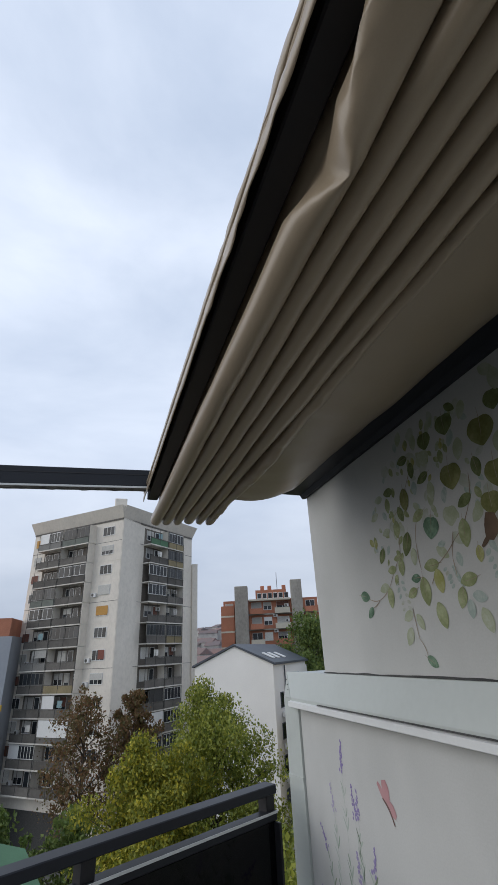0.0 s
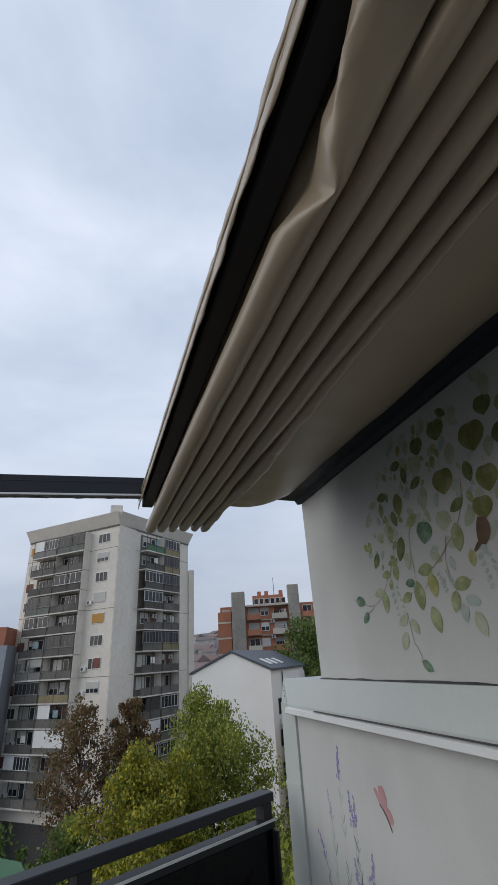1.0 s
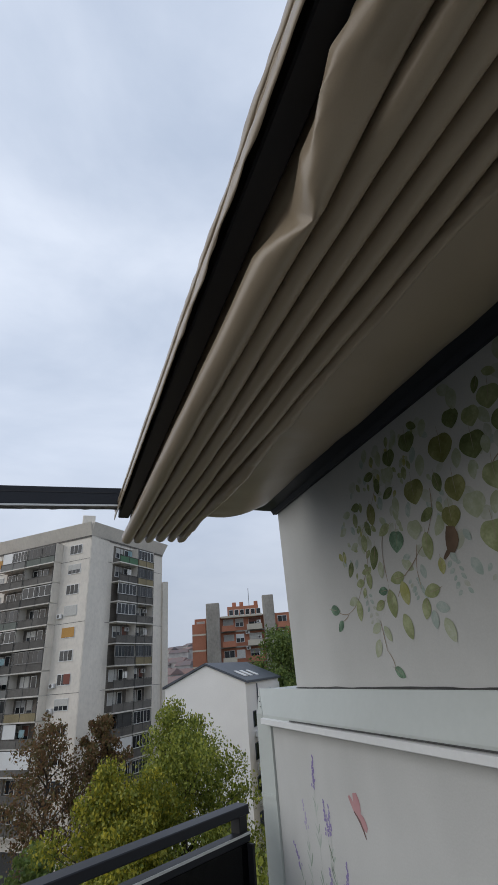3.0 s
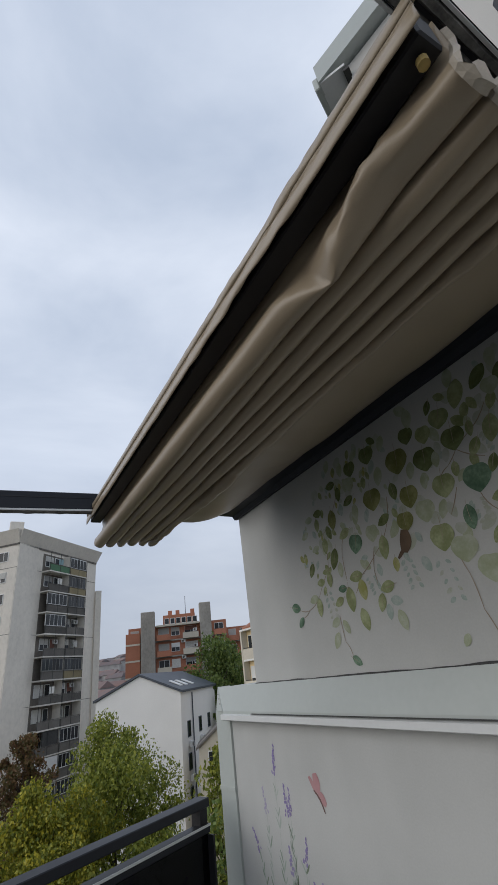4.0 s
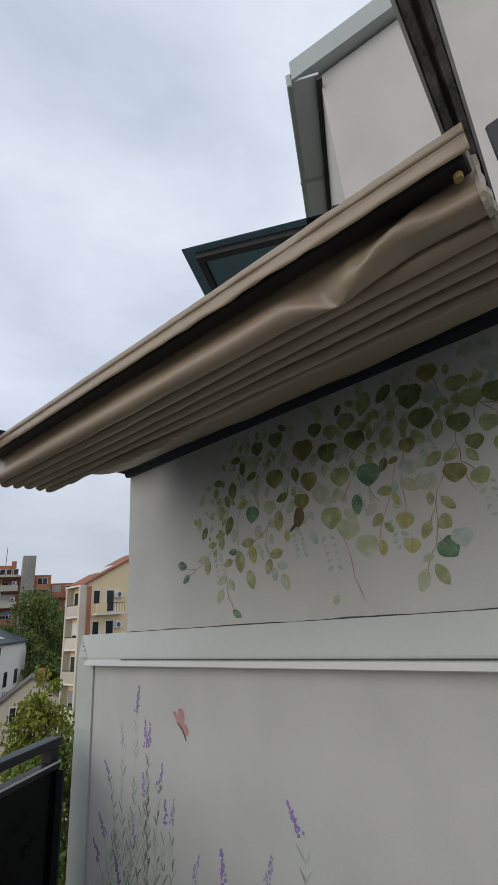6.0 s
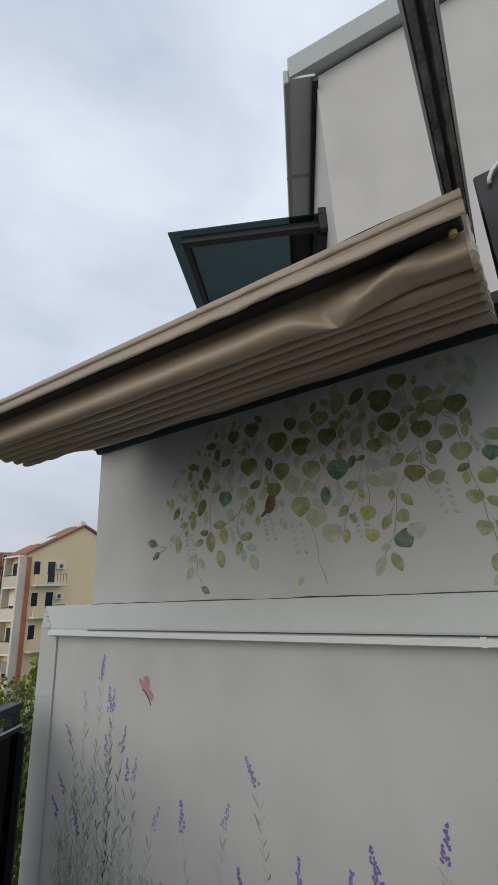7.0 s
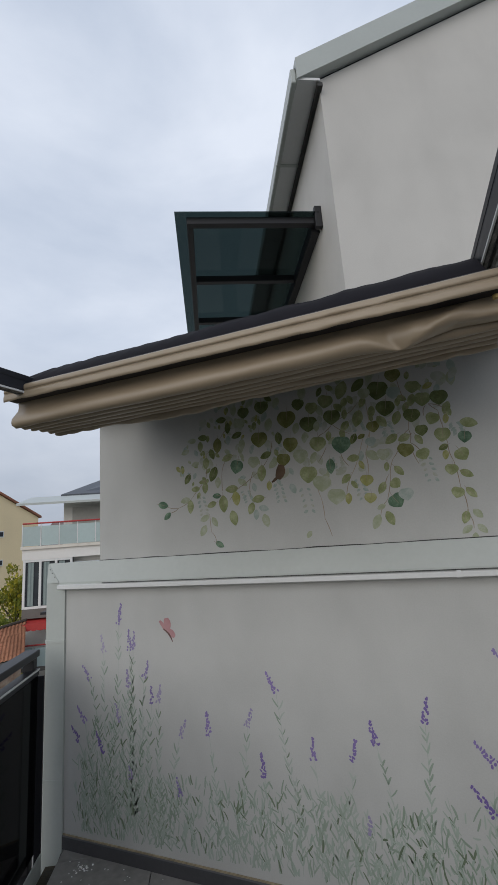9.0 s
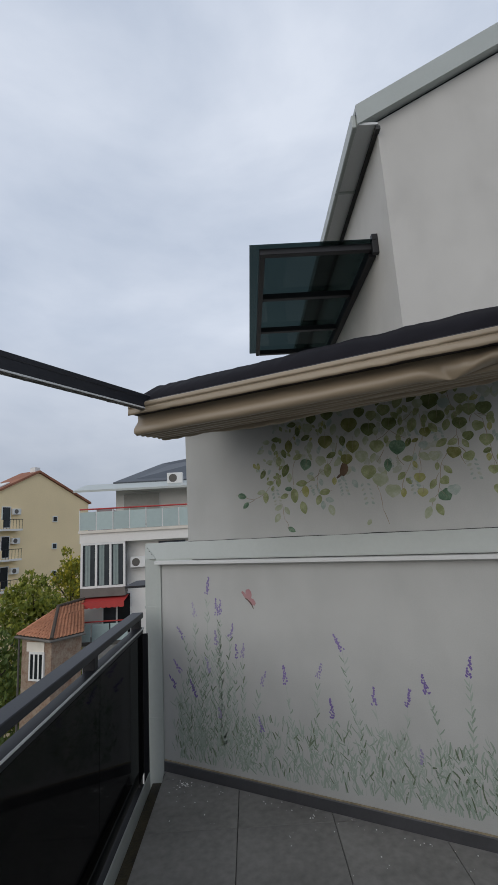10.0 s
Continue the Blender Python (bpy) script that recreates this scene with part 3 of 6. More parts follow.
part("end_bracket", box(bmn(), (-0.05, 0.27, -0.10), (0.0, 0.31, 0.07), bevel=0.004), M_BLACK, can)

# ---- town ----
GZ = -18.5
bm = bmn()
vs = [bm.verts.new((x, y, GZ)) for x, y in ((-3000, -3000), (3000, -3000), (3000, 3000), (-3000, 3000))]
bm.faces.new(vs)
solo("ground", bm, M_SOIL, "streets and gardens of the town below", "ground", kind="structure")


def frame_of(a, b):
    """A wall's frame: origin a, x towards b, y inwards (left of a to b)."""
    d = Vector((b[0] - a[0], b[1] - a[1], 0))
    ang = math.atan2(d.y, d.x)
    return pose(a[0], a[1], 0, 0, 0, math.degrees(ang)), d.length


BLINDS = [M_SHUT, M_SHUT, M_WHITE, mat("pale_blind", (0.44, 0.43, 0.40), 0.8, var=0.1), mat("grey_blind", (0.30, 0.30, 0.29), 0.8, var=0.1), M_SHUT, mat("brown_blind", (0.16, 0.07, 0.05), 0.8, var=0.1)]


def window_unit(parent, x, z, w, h, shut=0.0, frame_m=None, y=0.0, panes=2):
    """A window in the face y of a far wall: frame, panes, and perhaps a shutter."""
    fm = frame_m or M_WHITE
    bm = box(bmn(), (x, y - 0.07, z), (x + w, y + 0.05, z + h))
    wf = part("window", bm, fm, parent)
    pw = (w - 0.08 * (panes + 1)) / panes
    for i in range(panes):
        px = x + 0.08 + i * (pw + 0.08)
        part("pane", box(bmn(), (px, y - 0.078, z + 0.08), (px + pw, y - 0.066, z + h - 0.08)), M_PANE, wf)
    if shut > 0:
        part("shutter", box(bmn(), (x + 0.04, y - 0.11, z + h * (1 - shut)), (x + w - 0.04, y - 0.084, z + h - 0.03)), BLINDS[int(abs(x * 3.7 + z * 5.3)) % len(BLINDS)], wf, "roller shutter")
    return wf


def ac_unit(parent, x, z, y=0.0, s=1.0):
    bm = box(bmn(), (x, y - 0.38 * s, z), (x + 0.8 * s, y - 0.06, z + 0.55 * s), bevel=0.02)
    u = part("air_conditioner", bm, M_WHITE, parent, "white air-conditioning unit")
    bm = bmn()
    c = bmesh.ops.create_circle(bm, cap_ends=True, radius=0.21 * s, segments=14)
    for v in c["verts"]:
        v.co = Vector((x + 0.3 * s + v.co.x, y - 0.386 * s, z + 0.275 * s + v.co.y))
    part("fan_grille", bm, M_CONC2, u)


# balcony backs: the shade of a deep recess is put into this colour
M_LOGGIA = mat("shaded_loggia_render", (0.150, 0.132, 0.112), 0.95, var=0.35, scale=0.5, fine=3)
M_SLAB = mat("pale_slab_edge", (0.60, 0.57, 0.51), 0.9, var=0.2, scale=0.6, fine=4, rand=0.15)
M_PAR = [mat("grey_green_sheet", (0.13, 0.145, 0.125), 0.8, var=0.3, scale=0.6, fine=5, rand=0.2),
         mat("ochre_sheet", (0.26, 0.215, 0.12), 0.8, var=0.25, scale=0.6, fine=5, rand=0.2), mat("grey_sheet", (0.22, 0.215, 0.20), 0.8, var=0.25, scale=0.6, fine=5, rand=0.2)]
M_BLIND = [M_SHUT, M_SHUT, M_WHITE, mat("orange_blind", (0.50, 0.27, 0.07), 0.8, var=0.1), mat("teal_blind", (0.24, 0.36, 0.38), 0.8, var=0.1), mat("maroon_blind", (0.20, 0.07, 0.05), 0.8, var=0.1)]


def facade_window(face, x, z, w, kind):
    """One window of the tower: w bare, h half shut, s shut, o ochre blind, b brown, m half maroon."""
    wf = window_unit(face, x, z, w, 1.35, panes=2 if w < 2 else 3)
    drop = {"w": 0.0, "h": 0.6, "s": 1.0, "o": 0.95, "b": 0.9, "m": 0.9}[kind]
    if drop:
        m = {"h": M_SHUT, "s": M_SHUT, "o": M_BLIND[3], "b": BLINDS[6], "m": M_BLIND[5]}[kind]
        part("shutter", box(bmn(), (x + (w / 2 if kind == "m" else 0.05), -0.11, z + 0.05 + 1.25 * (1 - drop)), (x + w - 0.05, -0.085, z + 1.31)), m, wf, "lowered roller shutter")


def loggia(bal, rng, x0, x1, z, kind):
    """What fills one balcony: O open, G glazed white, C glazed grey, B outer blind, W white screen, H half blind, D dark screen."""
    w = x1 - x0
    if kind == "G":
        a = rng.choice((0.0, 0.0, 0.38))
        window_unit(bal, x0 + 0.1 + a * w, z + 1.06, w * (1 - a) - 0.2, 1.5, y=-1.2, panes=5)
        if a:
            part("white_screen", box(bmn(), (x0 + 0.1, -1.24, z + 1.06), (x0 + a * w + 0.05, -1.18, z + 2.6)), M_WHITE, bal)
        return
    if kind == "C":
        window_unit(bal, x0 + 0.1, z + 1.06, w - 0.2, 1.5, frame_m=M_PAR[2], y=-1.2, panes=6)
        return
    xw = x0 + rng.uniform(0.3, 0.7)
    window_unit(bal, xw, z + 0.85, 1.6, 1.5, rng.choice((0, 0, 0.5, 1.0)), y=-0.01, panes=2)
    window_unit(bal, xw + 1.9, z + 0.1, 0.95, 2.25, rng.choice((0, 0, 0.5)), y=-0.01, panes=1)
    if rng.random() < 0.4:
        ac_unit(bal, x1 - 1.1, z + 1.7, y=-0.01)
    if rng.random() < 0.35:
        part("washing", box(bmn(), (x0 + 0.5 * w, -1.1, z + 1.2), (x0 + 0.5 * w + 0.9, -1.08, z + 2.0)), rng.choice((M_WHITE, M_BLIND[4], M_SHUT)), bal, "washing on a line")
    if kind == "B":
        part("blind", box(bmn(), (x0 + 0.12, -1.43, z + 0.75), (x1 - 0.12, -1.395, z + 2.6)), M_WHITE, bal, "white balcony blind")
    elif kind == "H":
        part("blind", box(bmn(), (x0 + 0.4 * w, -1.28, z + 1.6), (x1 - 0.2, -1.25, z + 2.6)), M_SHUT, bal, "half-lowered balcony blind")
    elif kind == "W":
        part("white_screen", box(bmn(), (x0 + 0.1, -1.28, z + 1.06), (x0 + 0.42 * w, -1.24, z + 2.6)), M_WHITE, bal)
    elif kind == "D":
        part("dark_screen", box(bmn(), (x0 + 0.3 * w, -1.28, z + 1.06), (x1 - 0.1, -1.24, z + 2.6)), M_SEAL, bal)


def tower():
    rng = random.Random(5)
    th = thing("apartment_tower", "tall weathered concrete apartment tower with dark balconies", "apartment building")
    Lc, Nc, Rc = (-76.7, -12.7), (-64.2, 0.6), (-75.9, 12.9)
    Bc = (Lc[0] + Rc[0] - Nc[0], Lc[1] + Rc[1] - Nc[1])
    top = 21.2
    body = part("body", prism(bmn(), [Lc, Nc, Rc, Bc][::1], GZ, top), M_CONCRETE, th)
    me = body.data
    bm = bmn()
    bm.from_mesh(me)
    bmesh.ops.recalc_face_normals(bm, faces=bm.faces[:])
    bm.to_mesh(me)
    bm.free()
    n, sh = 12, 2.78
    for a, b, right in ((Lc, Nc, False), (Nc, Rc, True)):
        M, ln = frame_of(a, b)
        face = new("facade")
        face.parent, face.matrix_basis = th, M
        # flared roof edge
        bm = bmn()
        q = [bm.verts.new(p) for p in ((-0.1, -0.05, top - 0.2), (ln + 0.1, -0.05, top - 0.2), (ln + 0.4, -0.9, top + 1.5), (-0.4, -0.9, top + 1.5), (-0.4, -0.5, top + 1.5), (ln + 0.4, -0.5, top + 1.5), (ln + 0.1, 0.3, top - 0.2), (-0.1, 0.3, top - 0.2))]
        for fc in ((0, 1, 2, 3), (3, 2, 5, 4), (4, 5, 6, 7), (7, 6, 1, 0), (0, 3, 4, 7), (1, 6, 5, 2)):
            bm.faces.new([q[i] for i in fc])
        bmesh.ops.recalc_face_normals(bm, faces=bm.faces[:])
        part("roof_edge", bm, M_CONCRETE, face)
        part("drip_line", box(bmn(), (0, -0.12, top - 0.45), (ln, 0.0, top - 0.25)), M_CONC2, face)
        if right:
            bays, wins = [(4.7, 8.9), (9.0, 12.9)], []
            plans = ["OG", "OC", "GC", "GO", "OO", "CC", "OO", "OO", "DG", "BG", "GG", "OO"]
        else:
            bays, wins = [(2.7, 7.6), (7.7, 13.1)], [(0.6, 1.5, "osbwsbsbwsbs"), (14.6, 2.2, "whwsowmhwhws")]
            plans = ["GC", "OO", "OG", "CO", "GO", "OC", "HO", "CO", "OW", "OB", "GO", "OO"]
        for k in range(n):
            z = top - 0.7 - (k + 1) * sh
            for wx, ww, kinds in wins:
                facade_window(face, wx, z + 0.9, ww, kinds[k])
                if rng.random() < 0.5:
                    ac_unit(face, wx - 0.95 if wx > 5 else wx + ww + 0.1, z + 0.7)
            for (x0, x1), kind in zip(bays, plans[k]):
                bal = part("balcony", box(bmn(), (x0, -1.42, z - 0.10), (x1, 0.0, z + 0.06)), M_SLAB, face)
                part("loggia_wall", box(bmn(), (x0 + 0.02, -0.012, z + 0.061), (x1 - 0.03, -0.001, z + 2.62)), M_LOGGIA, bal, "dark wall behind the balcony, the recess's shade in its colour")
                pm = M_CONC2 if rng.random() < 0.78 else rng.choice(M_PAR)
                if k == 0 and right:
                    pm = M_GREENROOF if x0 < 6 else M_PAR[1]
                part("parapet", box(bmn(), (x0, -1.36, z + 0.061), (x1, -1.301, z + 0.95)), pm, bal)
                part("handrail", box(bmn(), (x0, -1.39, z + 0.98), (x1, -1.29, z + 1.05)), M_CONC2, bal)
                for xp in (x0 + 0.03, (x0 + x1) / 2, x1 - 0.09):
                    part("post", box(bmn(), (xp, -1.385, z - 0.10), (xp + 0.07, -1.365, z + 2.66)), M_SEAL, bal)
                loggia(bal, rng, x0, x1, z, kind)
                part("divider", box(bmn(), (x1 - 0.02, -1.28, z + 0.06), (x1 + 0.10, 0.0, z + 2.7)), M_CONCRETE, bal)
            part("storey_line", box(bmn(), (0.0, -0.02, z - 0.03), (ln, 0.0, z + 0.02)), M_CONC2 if k % 3 == 0 else M_CONCRETE, face)
        if right:
            part("pier", box(bmn(), (0.02, -0.12, GZ), (3.6, -0.026, top - 0.25)), M_CONCRETE, face)
        else:
            # no recess is cut: a flat dark panel gives the ground floor's shade
            part("ground_floor_void", box(bmn(), (1.0, -0.06, GZ), (ln - 3.0, -0.027, GZ + 4.0)), M_SEAL, face, "flat dark panel for the shade of a recessed ground floor")
    part("chimney", box(bmn(), (-67.0, -0.8, top), (-65.6, 1.0, top + 3.2), bevel=0.1), M_CONCRETE, th)
    part("stair_block", prism(bmn(), [(-77.5, 13.0), (-75.6, 13.0), (-75.6, 13.9), (-77.5, 13.9)], GZ, 16.4), M_CONCRETE, th)
    return th


def box_house(name, label, corners, z0, z1, wall_m):
    th = thing(name, label, "building")
    bm = prism(bmn(), corners, z0, z1)
    bmesh.ops.recalc_face_normals(bm, faces=bm.faces[:])
    part("wall", bm, wall_m, th)
    return th


def gable_building(name, label, a, b, depth, ez, rise, wall_m, roof_m, peak=0.5, over=0.25):
    """A house whose gable wall runs from a to b; depth goes inwards to the left of a-b."""
    th = thing(name, label, "house")
    M, ln = frame_of(a, b)
    th.matrix_basis = M
    bm = bmn()
    g = [(0, GZ), (ln, GZ), (ln, ez), (ln * peak, ez + rise), (0, ez)]
    f = [bm.verts.new((x, 0, z)) for x, z in g]
    k = [bm.verts.new((x, depth, z)) for x, z in g]
    bm.faces.new(f), bm.faces.new(k[::-1])
    for i in range(5):
        j = (i + 1) % 5
        bm.faces.new((f[j], f[i], k[i], k[j]))
    bmesh.ops.recalc_face_normals(bm, faces=bm.faces[:])
    part("wall", bm, wall_m, th)
    for x0, x1 in ((-over, ln * peak), (ln + over, ln * peak)):
        sl = rise / abs(ln * peak if x0 < 0 else ln * (1 - peak))
        ze = ez - over * sl
        bm = bmn()
        p = [bm.verts.new(v) for v in ((x0, -0.2, ze + 0.05), (x1, -0.2, ez + rise + 0.05), (x1, depth + 0.2, ez + rise + 0.05), (x0, depth + 0.2, ze + 0.05))]
        q = [bm.verts.new(v.co + Vector((0, 0, 0.22))) for v in p]
        bm.faces.new(p), bm.faces.new(q[::-1])
        for i in range(4):
            j = (i + 1) % 4
            bm.faces.new((p[j], p[i], q[i], q[j]))
        bmesh.ops.recalc_face_normals(bm, faces=bm.faces[:])
        part("roof", bm, roof_m, th)
    return th, M, ln


def roof_window(th, x, y, ez, sl, x0):
    """A skylight lying on a roof plane that climbs from x0 with slope sl."""
    s = 1 if sl > 0 else -1
    bm = bmn()
    z = lambda xx: ez + (xx - x0) * sl + 0.30
    p = [bm.verts.new(v) for v in ((x, y, z(x)), (x + 1.3 * s, y, z(x + 1.3 * s)), (x + 1.3 * s, y + 0.9, z(x + 1.3 * s)), (x, y + 0.9, z(x)))]
    q = [bm.verts.new(v.co + Vector((0, 0, 0.1))) for v in p]
    bm.faces.new(p), bm.faces.new(q[::-1])
    for i in range(4):
        j = (i + 1) % 4
        bm.faces.new((p[j], p[i], q[i], q[j]))
    bmesh.ops.recalc_face_normals(bm, faces=bm.faces[:])
    part("skylight", bm, M_WHITE, th, "white roof window")


tower()

# white gabled house
wh, wM, wln = gable_building("white_house", "white gabled apartment house with dark metal roof", (-54.0, 9.5), (-48.3, 17.0), 15.0, 0.72, 1.95, M_WALLW, M_ROOFD, peak=0.52)
side = new("side_facade")
side.parent = wh
side.matrix_basis = pose(wln, 0, 0, 0, 0, 90)
for fl in range(4):
    for xx in (2.0, 6.5, 10.5):
        z = -3.6 - fl * 2.9
        window_unit(side, xx, z, 1.1, 1.5, 0, M_ROOFD, panes=1)
        ac_unit(side, xx + 0.2, z - 0.9)
part("rain_pipe", tube(bmn(), [(3.9, -0.12, 0.5), (3.9, -0.12, GZ)], 0.07), M_ROOFD, side)
for yy in (2.0, 4.0, 6.5):
    roof_window(wh, wln - 0.6, yy, 0.72, -1.95 / (wln * 0.48), wln)

# red brick apartment block with concrete shafts
M_WALLP = mat("beige_parapet", (0.60, 0.55, 0.45), 0.9, var=0.12, scale=0.6, fine=6, rand=0.1)
M_SHAFT = mat("raw_concrete", (0.34, 0.315, 0.275), 0.9, streak=0.2, var=0.2, scale=0.4, fine=2, bump=0.1)
rb = thing("brick_block", "red brick apartment block with raw concrete shafts", "apartment building")
M, ln = frame_of((-89.3, 21.8), (-83.0, 39.5))
rb.matrix_basis = M
part("body", box(bmn(), (0, 0, GZ), (ln, 14, 11.6)), M_BRICK, rb)
part("upper_floor", box(bmn(), (6.5, 1.5, 11.6), (ln - 6, 13, 13.6)), M_BRICK, rb)
for x, w, zt in ((2.4, 2.6, 14.2), (13.6, 2.2, 15.0)):
    part("shaft", box(bmn(), (x, -1.6, GZ), (x + w, 0.5, zt), bevel=0.1), M_SHAFT, rb, "raw concrete shaft")
part("wing", box(bmn(), (ln, 2.0, GZ), (ln + 10, 14, 10.2)), M_BRICK, rb)
part("wing_shaft", box(bmn(), (ln + 7.5, 0.6, GZ), (ln + 9.5, 2.5, 11.8), bevel=0.1), M_SHAFT, rb, "raw concrete shaft")
part("left_block", box(bmn(), (-0.4, -0.9, -1.0), (2.2, -0.01, 10.6)), M_BRICK, rb)
for q in range(6):
    window_unit(rb, 6.8 + q * 1.1, 11.9, 0.9, 1.1, 0, y=1.5, panes=1)
rng = random.Random(9)
for k in range(8):
    z = 8.9 - k * 2.8
    part("floor_band", box(bmn(), (0, -0.35, z - 0.2), (ln, 0.0, z + 0.05)), M_SHAFT, rb)
    for x, w in ((0.4, 1.6), (5.6, 2.0), (8.0, 1.6), (10.6, 2.4), (16.4, 1.8)):
        if x + w > ln:
            continue
        window_unit(rb, x, z + 0.7, w, 1.5, rng.choice((0, 0.5, 1.0)), panes=2)
    for x, w in ((5.4, 2.6), (10.2, 3.0), (16.2, 2.2)):
        if x + w <= ln + 0.1:
            bl = part("balcony", box(bmn(), (x, -1.4, z - 0.1), (x + w, -0.36, z + 0.08)), M_SHAFT, rb)
            part("parapet", box(bmn(), (x, -1.5, z - 0.05), (x + w, -1.401, z + 0.95)), rng.choice((M_BRICK, M_BRICK, M_WALLP)), bl)
for x in (4.0, 7.5, 9.0, 12.0):
    part("chimney", box(bmn(), (x, 3, 11.6), (x + 0.8, 4, 14.6), bevel=0.05), M_BRICK, rb)
for k in range(6):                           # the wing and the end bay
    z = 7.6 - k * 2.8
    part("floor_band", box(bmn(), (ln + 0.1, 1.7, z - 0.2), (ln + 7.4, 2.0, z + 0.05)), M_SHAFT, rb)
    for x in (0.5, 2.9, 5.2):
        window_unit(rb, ln + x, z + 0.7, 1.5, 1.5, rng.choice((0, 0.5, 1.0)), y=2.0, panes=2)
        bl = part("balcony", box(bmn(), (ln + x - 0.2, 0.7, z - 0.1), (ln + x + 1.8, 1.69, z + 0.08)), M_SHAFT, rb)
        part("parapet", box(bmn(), (ln + x - 0.2, 0.6, z - 0.05), (ln + x + 1.8, 0.699, z + 0.95)), rng.choice((M_BRICK, M_BRICK, M_WALLP, M_CONC2)), bl)
    if k < 3:
        part("floor_band", box(bmn(), (-0.4, -0.95, z + 0.9), (2.2, -0.901, z + 1.2)), M_WALLP, rb)
        ac_unit(rb, 9.9, z + 0.6, y=-0.36)
        ac_unit(rb, 12.2, z + 2.4, y=-0.36)
part("roof_slab", box(bmn(), (5.2, -1.2, 11.3), (13.4, 1.4, 11.62)), M_WALLP, rb)
part("antenna", tube(bmn(), [(11, 3, 13.6), (11, 3, 17.2)], 0.05, 6), M_BLACK, rb)

M_ROOFG = mat("weathered_grey_roof", (0.20, 0.185, 0.17), 0.9, var=0.3, scale=0.6, fine=7)
M_BANDY = mat("pale_yellow_band", (0.88, 0.76, 0.55), 0.9, var=0.06, scale=0.5, fine=6)
# yellow gabled house with clay roof
M_ROOFR = mat("dark_red_clay_tile", (0.30, 0.125, 0.072), 0.85, var=0.35, scale=0.7, fine=9)
yh, yM, yln = gable_building("yellow_house", "pale yellow gabled apartment house with red clay roof", (-36.85, 20.8), (-37.2, 33.2), 2.5, 5.5, 2.9, M_WALLY, M_ROOFR, peak=0.47)
for zz in (3.9, 1.2, -1.5):
    window_unit(yh, 0.62, zz - 0.2, 0.75, 1.3, 0, panes=1)
    window_unit(yh, 2.0, zz - 0.9, 0.9, 2.0, 0, panes=1)
    window_unit(yh, 7.6, zz - 0.4, 0.6, 0.6, 0, panes=1)
    ac_unit(yh, 2.95, zz + 0.35)
    bl = part("balcony", box(bmn(), (0.6, -0.75, zz - 1.15), (3.7, 0, zz - 0.98)), M_WALLW, yh)
    part("parapet", box(bmn(), (0.6, -0.74, zz - 0.98), (1.7, -0.66, zz - 0.15)), M_WALLY, bl)
    part("handrail", box(bmn(), (1.7, -0.73, zz - 0.14), (3.7, -0.69, zz - 0.09)), M_BLACK, bl)
    for k in range(7):
        part("baluster", box(bmn(), (1.75 + k * 0.315, -0.72, zz - 0.98), (1.775 + k * 0.315, -0.70, zz - 0.14)), M_BLACK, bl)
part("pilaster", box(bmn(), (0.0, -0.10, GZ), (0.42, 0.0, 5.3)), M_BRICK, yh, "brown brick pilaster")
side = new("side_facade")
side.parent = yh
side.matrix_basis = Matrix.Translation((0, 2.5, 0)) @ pose(0, 0, 0, 0, 0, -90)
for xx, w in ((0.0, 0.25), (2.20, 0.28)):
    part("pilaster", box(bmn(), (xx, -0.65, GZ), (xx + w, -0.003, 5.3)), M_WALLP, side)
part("eave_slab", box(bmn(), (0.0, -0.70, 5.3), (2.48, 0.0, 5.45)), M_WALLW, side)
for fl in range(5):
    z = 2.8 - fl * 2.7
    bl = part("balcony", box(bmn(), (0.25, -0.63, z - 0.15), (2.20, 0, z)), M_WALLW, side)
    part("parapet", box(bmn(), (0.25, -0.62, z), (2.20, -0.55, z + 0.9)), M_WALLP, bl)
    part("handrail", box(bmn(), (0.25, -0.61, z + 0.95), (2.20, -0.57, z + 1.0)), M_BLACK, bl)
    window_unit(side, 0.5, z + 0.1, 0.9, 2.0, 0.5 if fl % 2 else 0, panes=1)
for yy in (0.3, 1.4):
    roof_window(yh, 1.6, yy, 5.5, 2.9 / (yln * 0.47), 0)
part("chimney", box(bmn(), (yln * 0.47 - 0.3, 0.2, 8.0), (yln * 0.47 + 0.3, 0.9, 9.0)), M_WHITE, yh)

# low house between the blocks
lh, lM, lln = gable_building("low_house", "low grey-roofed house between the apartment houses", (-47.0, 18.2), (-44.8, 22.9), 4.3, -4.4, 1.9, M_WALLP, M_ROOFG, peak=0.5)
part("chimney", box(bmn(), (lln * 0.5 + 0.6, 1.0, -3.1), (lln * 0.5 + 1.1, 1.5, -1.7)), M_BRICK, lh)
for xx in (0.9, 3.0):
    window_unit(lh, xx, -6.0, 1.2, 1.3, 0)


